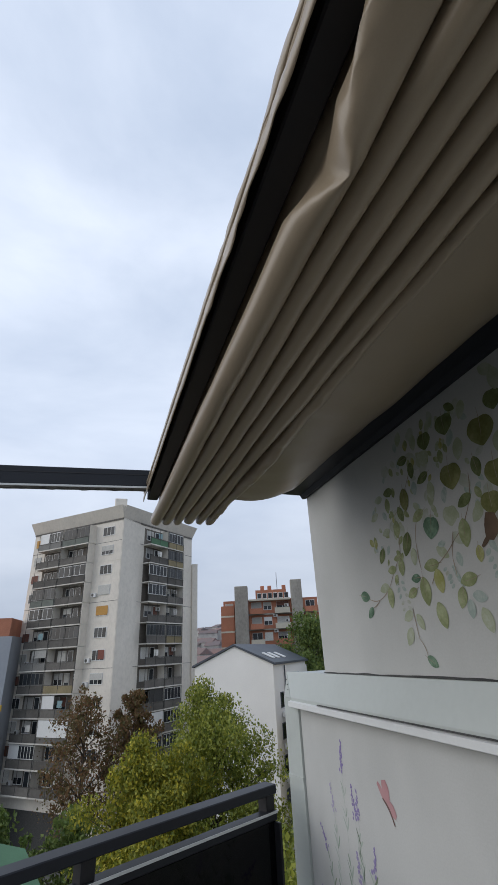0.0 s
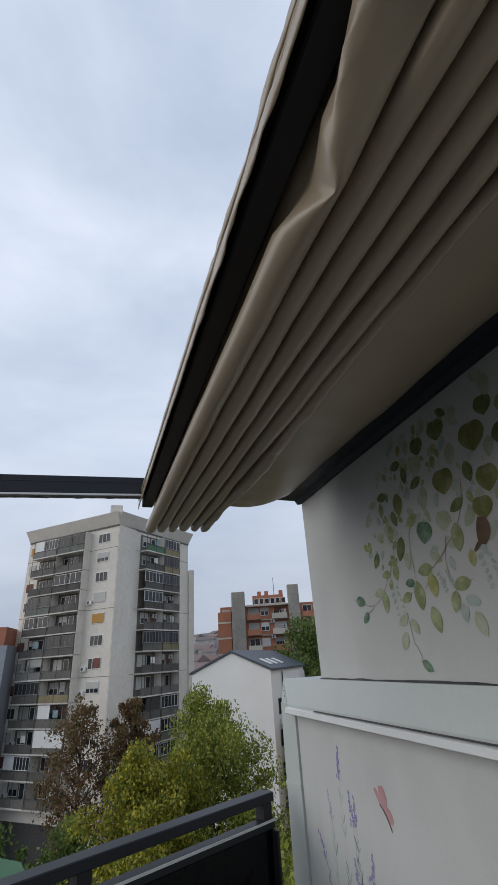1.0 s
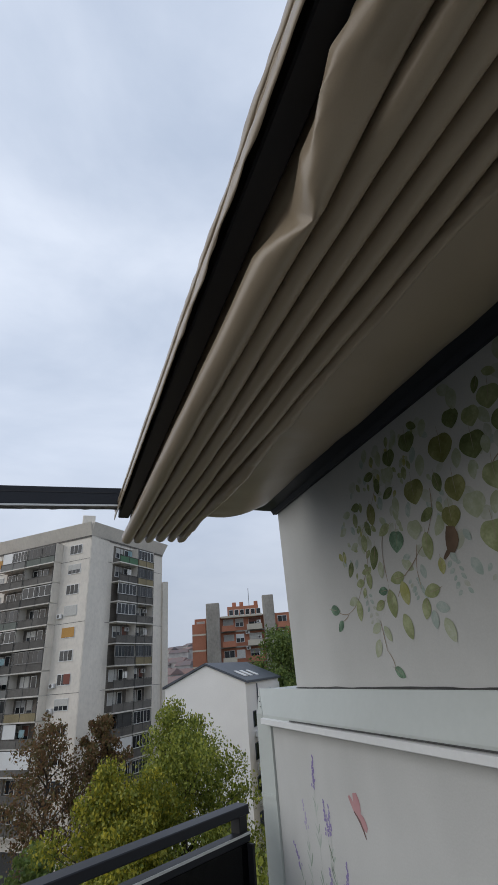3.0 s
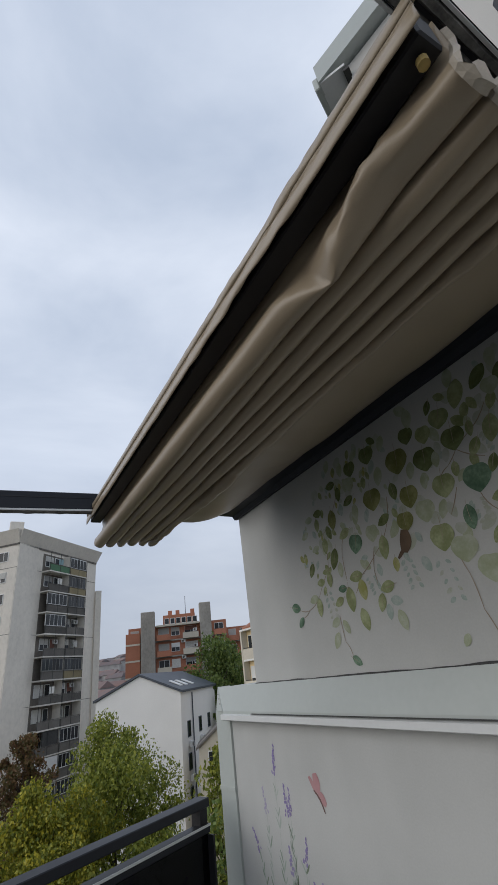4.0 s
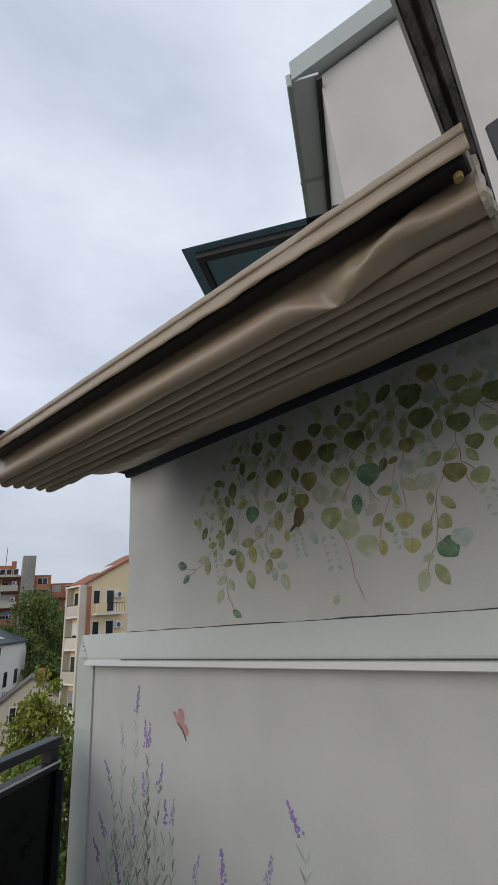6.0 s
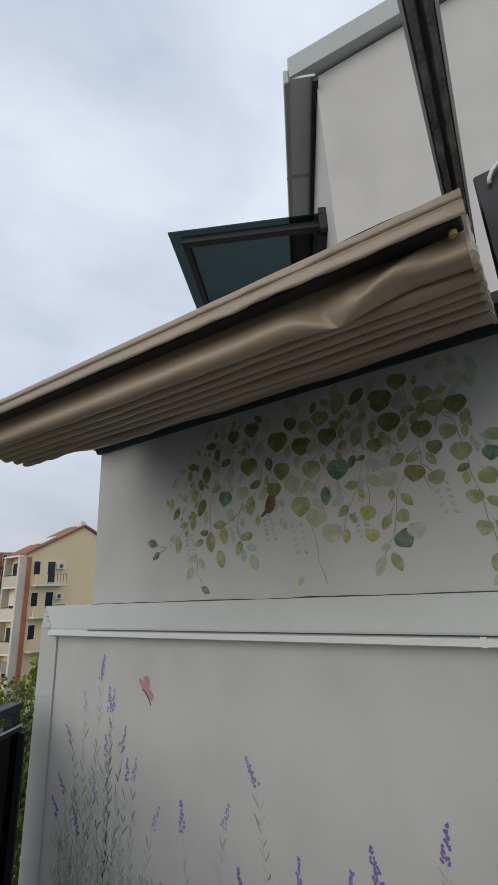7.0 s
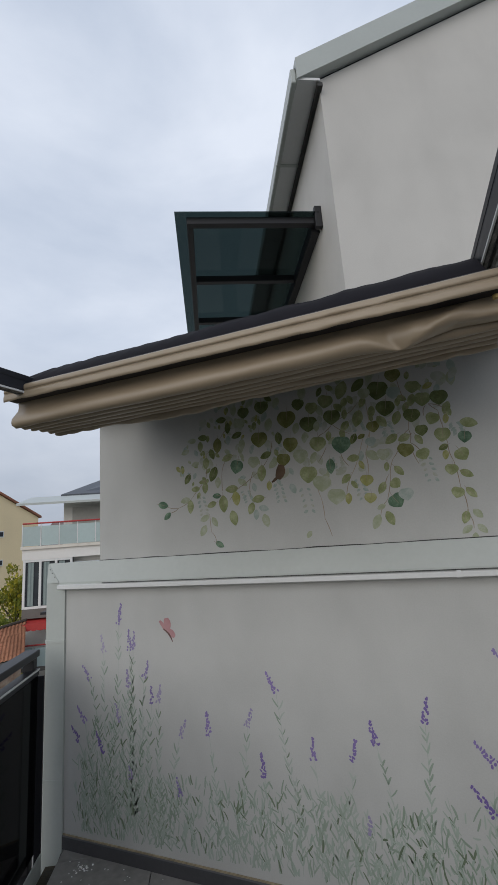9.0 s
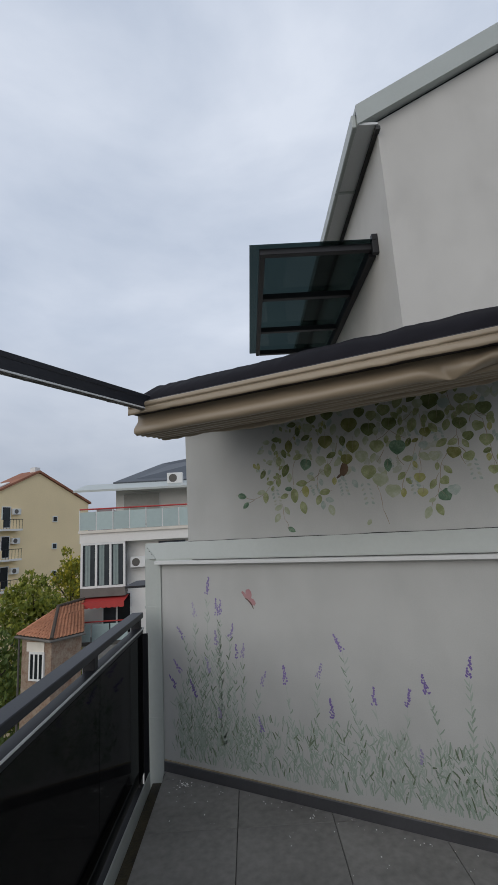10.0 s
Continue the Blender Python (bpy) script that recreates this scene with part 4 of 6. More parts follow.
def bay_house():
    """The white neighbour with a glazed bay, glass balconies and a red awning."""
    th = thing("bay_house", "white apartment house with glazed bay and glass balconies", "apartment building")
    M, ln = frame_of((-14.75, 12.2), (-9.0, 15.6))
    th.matrix_basis = M
    part("wall", box(bmn(), (0.0, 0.6, GZ), (ln + 3, 9, 1.75)), M_WALLW, th)
    part("bay_wall", box(bmn(), (0.05, 0.0, -0.95), (2.1, 0.599, -0.55)), M_CONC2, th, "peeling dark band below the bay")
    part("bay_head", box(bmn(), (0.0, -0.02, 1.50), (ln + 3, 0.599, 1.95)), M_WALLW, th)
    bay = part("glazed_bay", box(bmn(), (0.12, 0.06, -0.55), (2.05, 0.55, 1.50)), M_PANE, th, "glazed bay with curtains")
    for x in (0.05, 0.72, 1.38, 2.02):
        part("frame_post", box(bmn(), (x, -0.01, -0.55), (x + 0.1, 0.058, 1.50)), M_WHITE, bay)
    for z in (-0.56, 1.40):
        part("frame_bar", box(bmn(), (0.151, -0.005, z), (2.019, 0.055, z + 0.1)), M_WHITE, bay)
    for x in (0.25, 0.9, 1.55):
        bm = bmn()
        pr = None
        for i in range(8):
            xx = x + i * 0.035
            v = [bm.verts.new((xx, 0.030 + 0.012 * math.sin(i * 1.7), zz)) for zz in (-0.44, 1.38)]
            if pr:
                bm.faces.new((pr[0], v[0], v[1], pr[1]))
            pr = v
        part("curtain", bm, bpy.data.materials.get("grey_curtain") or mat("grey_curtain", (0.24, 0.29, 0.28), 0.9, var=0.1), bay)
    # upper terrace with glass balustrade
    up = part("terrace_slab", box(bmn(), (-0.05, -0.10, 1.95), (ln + 3, 3.0, 2.08)), M_CONCRETE, th)
    part("penthouse_wall", box(bmn(), (1.2, 2.0, 2.08), (ln + 3, 8, 4.35)), M_WALLW, th)
    for i in range(9):
        x = 0.0 + i * 0.78
        part("balustrade_pane", box(bmn(), (x + 0.03, -0.06, 2.10), (x + 0.75, -0.045, 2.95)), mat("frosted_glass", (0.38, 0.47, 0.46), 0.25, var=0.06, rand=0.1) if i == 0 else bpy.data.materials["frosted_glass"], up, "frosted glass pane")
        part("baluster", box(bmn(), (x - 0.02, -0.065, 2.08), (x + 0.02, -0.03, 3.05)), M_LIP, up)
    part("handrail", tube(bmn(), [(0, -0.05, 3.08), (7.0, -0.05, 3.08)], 0.035, 8), M_RED, up, "red handrail")
    bm = bmn()
    q = [(-0.4, 0.2, 3.93), (8.0, 0.2, 3.93), (8.0, 2.3, 4.42), (-0.4, 2.3, 4.42)]
    a = [bm.verts.new(p) for p in q]
    c = [bm.verts.new((p[0], p[1], p[2] + 0.1)) for p in q]
    bm.faces.new(a), bm.faces.new(c[::-1])
    for i in range(4):
        j = (i + 1) % 4
        bm.faces.new((a[j], a[i], c[i], c[j]))
    bmesh.ops.recalc_face_normals(bm, faces=bm.faces[:])
    part("terrace_canopy", bm, M_CAP, th, "flat terrace canopy")
    bm = bmn()
    q = [(1.0, 2.2, 4.45), (9.5, 2.2, 4.45), (9.5, 6.5, 7.0), (3.0, 6.5, 6.0)]
    a = [bm.verts.new(p) for p in q]
    c = [bm.verts.new((p[0], p[1], p[2] + 0.12)) for p in q]
    bm.faces.new(a), bm.faces.new(c[::-1])
    for i in range(4):
        j = (i + 1) % 4
        bm.faces.new((a[j], a[i], c[i], c[j]))
    bmesh.ops.recalc_face_normals(bm, faces=bm.faces[:])
    part("shingle_roof", bm, M_ROOFD, th, "dark shingle roof")
    window_unit(th, 1.6, 2.15, 1.9, 1.75, 0.9, y=2.0, panes=2)
    window_unit(th, 5.2, 2.15, 1.3, 1.8, 0, M_ROOFD, y=2.0, panes=2)
    ac_unit(th, 4.0, 4.25, y=1.5, s=1.0)
    ac_unit(th, 2.3, 0.25, y=0.55, s=0.9)
    window_unit(th, 3.6, -0.2, 1.3, 1.6, 0, M_ROOFD, y=0.6, panes=1)
    bl = part("balcony", box(bmn(), (-0.1, -0.5, -2.95), (2.4, 0.6, -2.8)), M_CONC2, th)
    for i in range(3):
        part("balcony_pane", box(bmn(), (-0.08 + i * 0.82, -0.48, -2.78), (0.68 + i * 0.82, -0.465, -2.05)), bpy.data.materials["frosted_glass"], bl)
    part("handrail", tube(bmn(), [(-0.1, -0.47, -1.95), (2.4, -0.47, -1.95)], 0.03, 8), M_RED, bl, "red handrail")
    window_unit(th, 0.9, -2.75, 1.4, 1.9, 0, y=0.58, panes=2)
    bm = bmn()
    pr = None
    for i in range(33):
        x = 0.1 + i * 0.065
        z = -1.34 - 0.035 * abs(math.sin(i * math.pi / 4))
        v = [bm.verts.new(p) for p in ((x, 0.5, -0.97), (x, -0.55, -1.12), (x, -0.56, z))]
        if pr:
            bm.faces.new((pr[0], v[0], v[1], pr[1])), bm.faces.new((pr[1], v[1], v[2], pr[2]))
        pr = v
    part("awning", bm, M_RED, th, "red fabric awning with scalloped edge")
    return th


bay_house()


def tiled_plane(parent, a, b, c, d, cols, rws):
    """Pan tiles on the roof plane with eave a-b and ridge d-c."""
    a, b, c, d = (Vector(p) for p in (a, b, c, d))
    nrm = (b - a).cross(d - a).normalized()
    bm = bmn()
    for r in range(rws):
        e0, e1 = a.lerp(d, r / rws), b.lerp(c, r / rws)
        f0, f1 = a.lerp(d, min(1, (r + 1.25) / rws)), b.lerp(c, min(1, (r + 1.25) / rws))
        n = max(1, round(cols * (e1 - e0).length / (b - a).length))
        for k in range(n):
            j = nrm * (0.012 * noise.noise((k * 0.7, r * 0.9, cols)) + 0.03)
            p = [e0.lerp(e1, k / n) + j, e0.lerp(e1, (k + 0.5) / n) + j + nrm * 0.045, e0.lerp(e1, (k + 0.97) / n) + j, f0.lerp(f1, (k + 0.97) / n) + j - nrm * 0.02, f0.lerp(f1, (k + 0.5) / n) + j + nrm * 0.025, f0.lerp(f1, k / n) + j - nrm * 0.02]
            v = [bm.verts.new(q) for q in p]
            bm.faces.new((v[0], v[1], v[4], v[5])), bm.faces.new((v[1], v[2], v[3], v[4]))
    rf = part("roof_tile", bm, M_ROOFT, parent, "weathered clay roof tiles")
    tagged(rf, kind="stuff")
    bm = bmn()
    bm.faces.new([bm.verts.new(q - nrm * 0.03) for q in ((a, b, c, d) if (c - d).length > 0.01 else (a, b, c))])
    part("roof_underlay", bm, M_BARK, parent)


def brick_cottage():
    th = thing("brick_cottage", "old brick cottage with sagging clay tile roof", "house")
    c1, c2, c3 = (-14.75, 9.12, -1.88), (-13.05, 9.40, -2.02), (-13.05, 11.0, -2.08)
    p, q = (-14.35, 10.75, -1.10), (-14.4, 12.2, -1.02)
    m_old = mat("old_brick", (0.21, 0.115, 0.075), 0.95, var=0.4, scale=3.5, fine=14, bump=0.6, dist=0.02, col2=(0.36, 0.30, 0.23))
    bm = prism(bmn(), [(-14.62, 9.30), (-13.2, 9.54), (-13.2, 11.0), (-16.0, 12.4)], GZ, -2.0)
    bmesh.ops.recalc_face_normals(bm, faces=bm.faces[:])
    part("wall", bm, m_old, th)
    tiled_plane(th, c1, c2, p, p, 10, 9)
    tiled_plane(th, c2, c3, q, p, 9, 9)
    tiled_plane(th, (-16.4, 12.0, -1.9), c1, p, q, 15, 9)
    part("hip_ridge", tube(bmn(), [Vector(c2) + Vector((0, 0, 0.04)), Vector(p) + Vector((0, 0, 0.06)), Vector(q) + Vector((0, 0, 0.06))], 0.07, 6), M_BARK, th)
    part("gutter", tube(bmn(), [Vector(c1) - Vector((0, 0.04, 0.05)), Vector(c2) - Vector((0, 0.04, 0.05)), Vector(c3) - Vector((-0.04, 0, 0.05))], 0.05, 8), M_CONC2, th)
    part("rain_pipe", tube(bmn(), [(-14.70, 9.22, -1.95), (-14.68, 9.24, -6.0)], 0.04, 8), M_CONC2, th)
    fr = new("front")
    fr.parent = th
    fr.matrix_basis = frame_of((-14.62, 9.30), (-13.2, 9.54))[0]
    window_unit(fr, 0.42, -3.55, 0.72, 1.05, 0, panes=3)
    part("plaster_field", box(bmn(), (0.25, -0.02, -2.50), (1.10, 0.0, -2.15)), M_CONCRETE, fr)
    ac_unit(fr, 1.15, -3.75, s=0.6)
    return th


brick_cottage()

# black pergola next door
nb = thing("neighbour_pergola", "small black metal pergola on the next terrace", "pergola", at_grid(-1.62, 1.40))
part("roof", box(bmn(), (0.0, -0.3, 1.16), (0.50, 0.3, 1.185)), M_BLACK, nb)
part("post", box(bmn(), (0.30, -0.30, -1.8), (0.345, -0.255, 1.16)), M_BLACK, nb)
part("support", box(bmn(), (0.42, 0.25, -1.8), (0.465, 0.295, 1.16)), M_BLACK, nb)

# green sheet roof below
bm = bmn()
q = [bm.verts.new(p) for p in ((-33.0, -9.0, -6.3), (-32.2, -4.2, -7.5), (-26.0, -1.6, -9.2), (-24.0, -9.0, -7.5))]
q2 = [bm.verts.new((v.co.x, v.co.y, -9.8)) for v in q]
bm.faces.new(q), bm.faces.new(q2[::-1])
for i in range(4):
    j = (i + 1) % 4
    bm.faces.new((q[j], q[i], q2[i], q2[j]))
bmesh.ops.recalc_face_normals(bm, faces=bm.faces[:])
gr = thing("shed", "low shed with green sheet roof", "shed")
part("roof", bm, M_GREENROOF, gr)
part("wall", prism(bmn(), [(-32.5, -8.8), (-24.4, -8.8), (-26.2, -2.0), (-31.8, -4.4)], GZ, -9.8), M_CONCRETE, gr)

# grey block with yellow spots at the far edge
gb = box_house("grey_block", "grey insulated apartment block under renovation", [(-73.0, -24.0), (-71.3, -12.9), (-83, -11.5), (-84, -24)], GZ, 5.6, mat("grey_insulation", (0.33, 0.35, 0.38), 0.8, var=0.06, scale=0.4, fine=3))
part("top_floor", prism(bmn(), [(-73.4, -24.0), (-71.9, -13.4), (-83, -12), (-84, -24)], 5.6, 8.0), M_BRICK, gb)
rng = random.Random(3)
for k in range(16):
    y = -22.5 + rng.random() * 9
    z = -10 + rng.random() * 14
    part("yellow_patch", box(bmn(), (-72.9 + (y + 24) * 0.153, y, z), (-72.6 + (y + 24) * 0.153, y + 0.8, z + 0.7)), mat("yellow_board", (0.5, 0.36, 0.06), 0.8) if k == 0 else bpy.data.materials["yellow_board"], gb)

# the far town: low houses on the slope
rng = random.Random(11)
bm = bmn()
bm2 = bmn()
for k in range(420):
    a = radians(100 + rng.random() * 95)
    d = 150 + rng.random() * 420
    x, y = d * math.cos(a), d * math.sin(a) * 0.9
    w, dp = 8 + rng.random() * 10, 8 + rng.random() * 8
    zt = -14 + (d - 150) * 0.100 + rng.random() * 6
    m = pose(x, y, 0, 0, 0, rng.random() * 90)
    box(bm, (-w / 2, -dp / 2, GZ), (w / 2, dp / 2, zt), m)
    vs = [bm2.verts.new(m @ Vector(p)) for p in ((-w / 2 - .5, -dp / 2 - .5, zt), (w / 2 + .5, -dp / 2 - .5, zt), (w / 2 + .5, dp / 2 + .5, zt), (-w / 2 - .5, dp / 2 + .5, zt), (-w / 2, 0, zt + 3), (w / 2, 0, zt + 3))]
    for fc in ((0, 1, 5, 4), (2, 3, 4, 5), (1, 2, 5), (3, 0, 4)):
        bm2.faces.new([vs[i] for i in fc])
far = thing("far_houses", "distant town houses on the slope", "houses", kind="stuff")
tagged(part("walls", bm, mat("far_walls", (0.56, 0.54, 0.51), 0.9, scale=0.03, fine=0.3, col2=(0.22, 0.21, 0.21)), far), kind="stuff")
tagged(part("roofs", bm2, mat("far_roofs", (0.24, 0.13, 0.10), 0.9, scale=0.03, fine=0.3, col2=(0.15, 0.15, 0.16)), far), kind="stuff")
bm = bmn()
g = 24
grid = [[bm.verts.new((d * math.cos(radians(85 + 130 * i / g)), d * math.sin(radians(85 + 130 * i / g)), z)) for d, z in ((140, GZ - 0.5), (300, -3), (600, 27 + 6 * noise.noise((i * 0.6, 0, 0))), (900, 40 + 8 * noise.noise((i * 0.5, 4, 0))), (1500, 36))] for i in range(g + 1)]
for a, b in zip(grid, grid[1:]):
    for j in range(4):
        bm.faces.new((a[j], b[j], b[j + 1], a[j + 1]))
bmesh.ops.recalc_face_normals(bm, faces=bm.faces[:])
solo("hill", bm, mat("far_hill", (0.13, 0.13, 0.11), 1.0, var=0.4, scale=0.02, fine=0.12, col2=(0.22, 0.19, 0.17)), "distant hill covered with houses and trees", "hill", kind="structure")


def tree(name, label, base, height, crown_r, crown_z0, leaf_m, count, size, seed, shape=1.0, dense=1.0, group=""):
    """A trunk with limbs, and a crown of single leaves gathered along twigs."""
    rng = random.Random(seed)
    th = thing(name, label, "tree", pose(base[0], base[1], base[2]), group)
    bm = bmn()
    tr = 0.012 * height + 0.05
    tube(bm, [(0, 0, 0), (0.03 * height * 0.3, 0, height * 0.35), (0, 0.05, height * 0.7), (0, 0, height * 0.93)], [tr, tr * 0.75, tr * 0.4, tr * 0.1], 8)
    lumps = []
    nl = int(26 * dense)
    for i in range(nl):
        t = (i + 0.5) / nl
        z = crown_z0 + (height - crown_z0) * t
        prof = math.sin(math.pi * min(1, (t * 0.85 + 0.14))) ** 0.65 * shape
        a = i * 2.4 + rng.random()
        r = crown_r * prof * (0.55 + 0.5 * rng.random())
        tip = Vector((r * math.cos(a), r * math.sin(a), z + 0.12 * r))
        root = Vector((0, 0.03, max(crown_z0 * 0.7, z - 0.55 * r - 0.3)))
        mid = root.lerp(tip, 0.5) + Vector((0, 0, 0.08 * r))
        tube(bm, [root, mid, tip], [tr * 0.35, tr * 0.2, tr * 0.05], 5)
        lumps.append((tip, crown_r * (0.20 + 0.14 * rng.random())))
        lumps.append((mid, crown_r * (0.20 + 0.12 * rng.random())))
        for q in range(3):
            tw = root.lerp(tip, 0.45 + 0.6 * rng.random()) + Vector((rng.gauss(0, 0.16), rng.gauss(0, 0.16), rng.gauss(0.12, 0.16))) * crown_r
            tube(bm, [root.lerp(tip, 0.45), tw], [tr * 0.12, tr * 0.03], 4, False)
            lumps.append((tw, crown_r * (0.11 + 0.12 * rng.random())))
    part("trunk", bm, M_BARK, th, smooth=True)
    co, fa = [], []
    for k in range(count):
        c, r = lumps[rng.randrange(len(lumps))]
        d = Vector((rng.gauss(0, 1), rng.gauss(0, 1), rng.gauss(0, 0.8)))
        d = d.normalized() * r * (0.25 + 0.85 * rng.random() ** 0.6)
        p = c + d
        q = Euler((rng.random() * 6.3, rng.random() * 6.3, rng.random() * 6.3)).to_matrix()
        s = size * (0.6 + 0.8 * rng.random())
        b0 = len(co)
        for v in ((-0.5, 0, 0), (0, -0.32, 0.05), (0.55, 0, 0), (0, 0.32, 0.05)):
            co.append(tuple(p + q @ (Vector(v) * s)))
        fa += [(b0, b0 + 1, b0 + 2), (b0, b0 + 2, b0 + 3)]
    me = bpy.data.meshes.new("crown")
    me.from_pydata(co, [], fa)
    me.materials.append(leaf_m)
    cr = new("crown", me)
    cr.parent = th
    return th


tree("linden_tree", "tall green leafy tree turning slightly yellow", (-28.6, 5.9, GZ), 17.0, 4.7, 5.5, M_LEAF_G, 70000, 0.165, 1, 1.0, 1.6)
tree("linden_tree", "yellowing leafy tree with broad crown", (-26.0, 2.0, GZ), 15.6, 3.4, 6.0, M_LEAF_Y, 52000, 0.165, 2, 1.05, 1.5)
tree("linden_tree", "low yellow-green leafy tree", (-27.5, -9.2, GZ), 14.2, 2.6, 6.0, M_LEAF_Y, 12000, 0.26, 3, 1.0, 1.2)
tree("bare_tree", "thin brown autumn tree losing its leaves", (-57.3, -1.9, GZ), 16.2, 4.4, 5.0, M_LEAF_B, 9000, 0.26, 4, 1.0, 1.3)
tree("brown_tree", "brownish green autumn tree", (-57.1, 3.2, GZ), 16.8, 2.9, 6.0, M_LEAF_B, 11000, 0.28, 5, 1.0, 1.0)
tree("poplar_tree", "dense green tree behind the houses", (-65.5, 29.4, GZ), 24.2, 7.2, 7.0, M_LEAF_D, 22000, 0.40, 6, 1.0, 1.3)
tree("poplar_tree", "dense green tree between the houses", (-58.0, 27.5, GZ), 17.0, 3.2, 6.0, M_LEAF_D, 9000, 0.40, 7, 1.0, 1.2)
tree("garden_tree", "green garden tree behind the cottage", (-24.5, 17.2, GZ), 17.0, 3.6, 6.0, M_LEAF_G, 12000, 0.28, 15, 1.0, 1.3)
tree("garden_tree", "green garden tree below the terrace", (-23.2, 10.6, GZ), 17.2, 2.5, 6.0, M_LEAF_G, 12000, 0.22, 8, 1.0, 1.3)
tree("garden_tree", "dark green garden tree beside the cottage", (-19.0, 10.5, GZ), 15.6, 3.4, 5.0, M_LEAF_D, 12000, 0.24, 9, 1.0, 1.3)
tree("garden_tree", "yellowing garden tree by the yellow house", (-28.5, 23.5, GZ), 18.4, 2.8, 7.0, M_LEAF_Y, 8000, 0.28, 10, 1.0, 1.1)
tree("garden_tree", "green leafy tree below the railing", (-13.5, 4.6, GZ), 14.5, 2.6, 5.0, M_LEAF_G, 9000, 0.20, 12, 1.0, 1.1)
tree("street_tree", "dark green street tree by the tower", (-40.0, -7.5, GZ), 10.5, 3.2, 3.0, M_LEAF_D, 7000, 0.30, 13, 1.0, 1.1)
tree("street_tree", "dark green street tree by the tower", (-44.0, -2.0, GZ), 9.0, 3.0, 2.6, M_LEAF_D, 6000, 0.30, 14, 1.0, 1.1)

# ---- wall paintings ----


def paint(name, deep, wash, edge=0.5):
    """Thin wall paint: washes that pool and thin out differently on every piece."""
    m = bpy.data.materials.new(name)
    m.use_nodes = True
    n, l = m.node_tree.nodes, m.node_tree.links
    b = n["Principled BSDF"]
    b.inputs["Roughness"].default_value, b.inputs["Specular IOR Level"].default_value = 0.85, 0.3
    tc, oi, off = n.new("ShaderNodeTexCoord"), n.new("ShaderNodeObjectInfo"), n.new("ShaderNodeVectorMath")
    mul = n.new("ShaderNodeMath")
    mul.operation, mul.inputs[1].default_value = "MULTIPLY", 40.0
    off.operation = "ADD"
    big, fine = n.new("ShaderNodeTexNoise"), n.new("ShaderNodeTexNoise")
    big.inputs["Scale"].default_value, big.inputs["Detail"].default_value = 1.7, 2
    fine.inputs["Scale"].default_value, fine.inputs["Detail"].default_value = 11, 4
    mixf, ramp = n.new("ShaderNodeMath"), n.new("ShaderNodeValToRGB")
    mixf.operation, mixf.inputs[1].default_value = "MULTIPLY_ADD", 0.30
    half = n.new("ShaderNodeMath")
    half.operation, half.inputs[1].default_value = "MULTIPLY", 0.70
    els = ramp.color_ramp.elements
    els[0].position, els[1].position = 0.36, 0.66
    els[0].color, els[1].color = (*deep, 1), (*wash, 1)
    mid = els.new(0.36 + 0.30 * edge)
    mid.color = (*[0.62 * d + 0.38 * w for d, w in zip(deep, wash)], 1)
    l.new(oi.outputs["Random"], mul.inputs[0])
    l.new(tc.outputs["Object"], off.inputs[0])
    l.new(mul.outputs[0], off.inputs[1])
    for t in (big, fine):
        l.new(off.outputs["Vector"], t.inputs["Vector"])
    l.new(big.outputs["Fac"], half.inputs[0])
    l.new(fine.outputs["Fac"], mixf.inputs[0])
    l.new(half.outputs[0], mixf.inputs[2])
    l.new(mixf.outputs[0], ramp.inputs["Fac"])
    l.new(ramp.outputs["Color"], b.inputs["Base Color"])
    return m


PAINT = {
    "d": paint("dark_leaf_paint", (0.085, 0.105, 0.036), (0.185, 0.215, 0.095)),
    "o": paint("olive_leaf_paint", (0.130, 0.135, 0.040), (0.25, 0.255, 0.11)),
    "g": paint("green_leaf_paint", (0.190, 0.220, 0.095), (0.34, 0.37, 0.215)),
    "t": paint("teal_leaf_paint", (0.068, 0.125, 0.078), (0.195, 0.29, 0.20)),
    "y": paint("yellow_leaf_paint", (0.270, 0.275, 0.085), (0.38, 0.38, 0.20)),
    "p": paint("pale_leaf_paint", (0.300, 0.335, 0.215), (0.41, 0.43, 0.345)),
    "l": paint("pale_teal_paint", (0.275, 0.340, 0.300), (0.395, 0.43, 0.40)),
    "f": paint("faint_leaf_paint", (0.350, 0.370, 0.295), (0.43, 0.44, 0.405)),
}
M_STEM = paint("brown_stem_paint", (0.23, 0.175, 0.125), (0.40, 0.35, 0.28))
M_STROKE = paint("sage_stroke_paint", (0.315, 0.380, 0.320), (0.40, 0.44, 0.40))
M_STROKE2 = paint("mid_sage_stroke_paint", (0.225, 0.290, 0.225), (0.34, 0.39, 0.335))
M_STROKE3 = paint("dark_sage_stroke_paint", (0.125, 0.165, 0.105), (0.24, 0.29, 0.21))
M_LILAC = [paint("pale_lilac_paint", (0.32, 0.285, 0.43), (0.40, 0.375, 0.46)), paint("lilac_paint", (0.215, 0.17, 0.365), (0.33, 0.295, 0.42)), paint("violet_paint", (0.135, 0.090, 0.29), (0.30, 0.24, 0.45))]
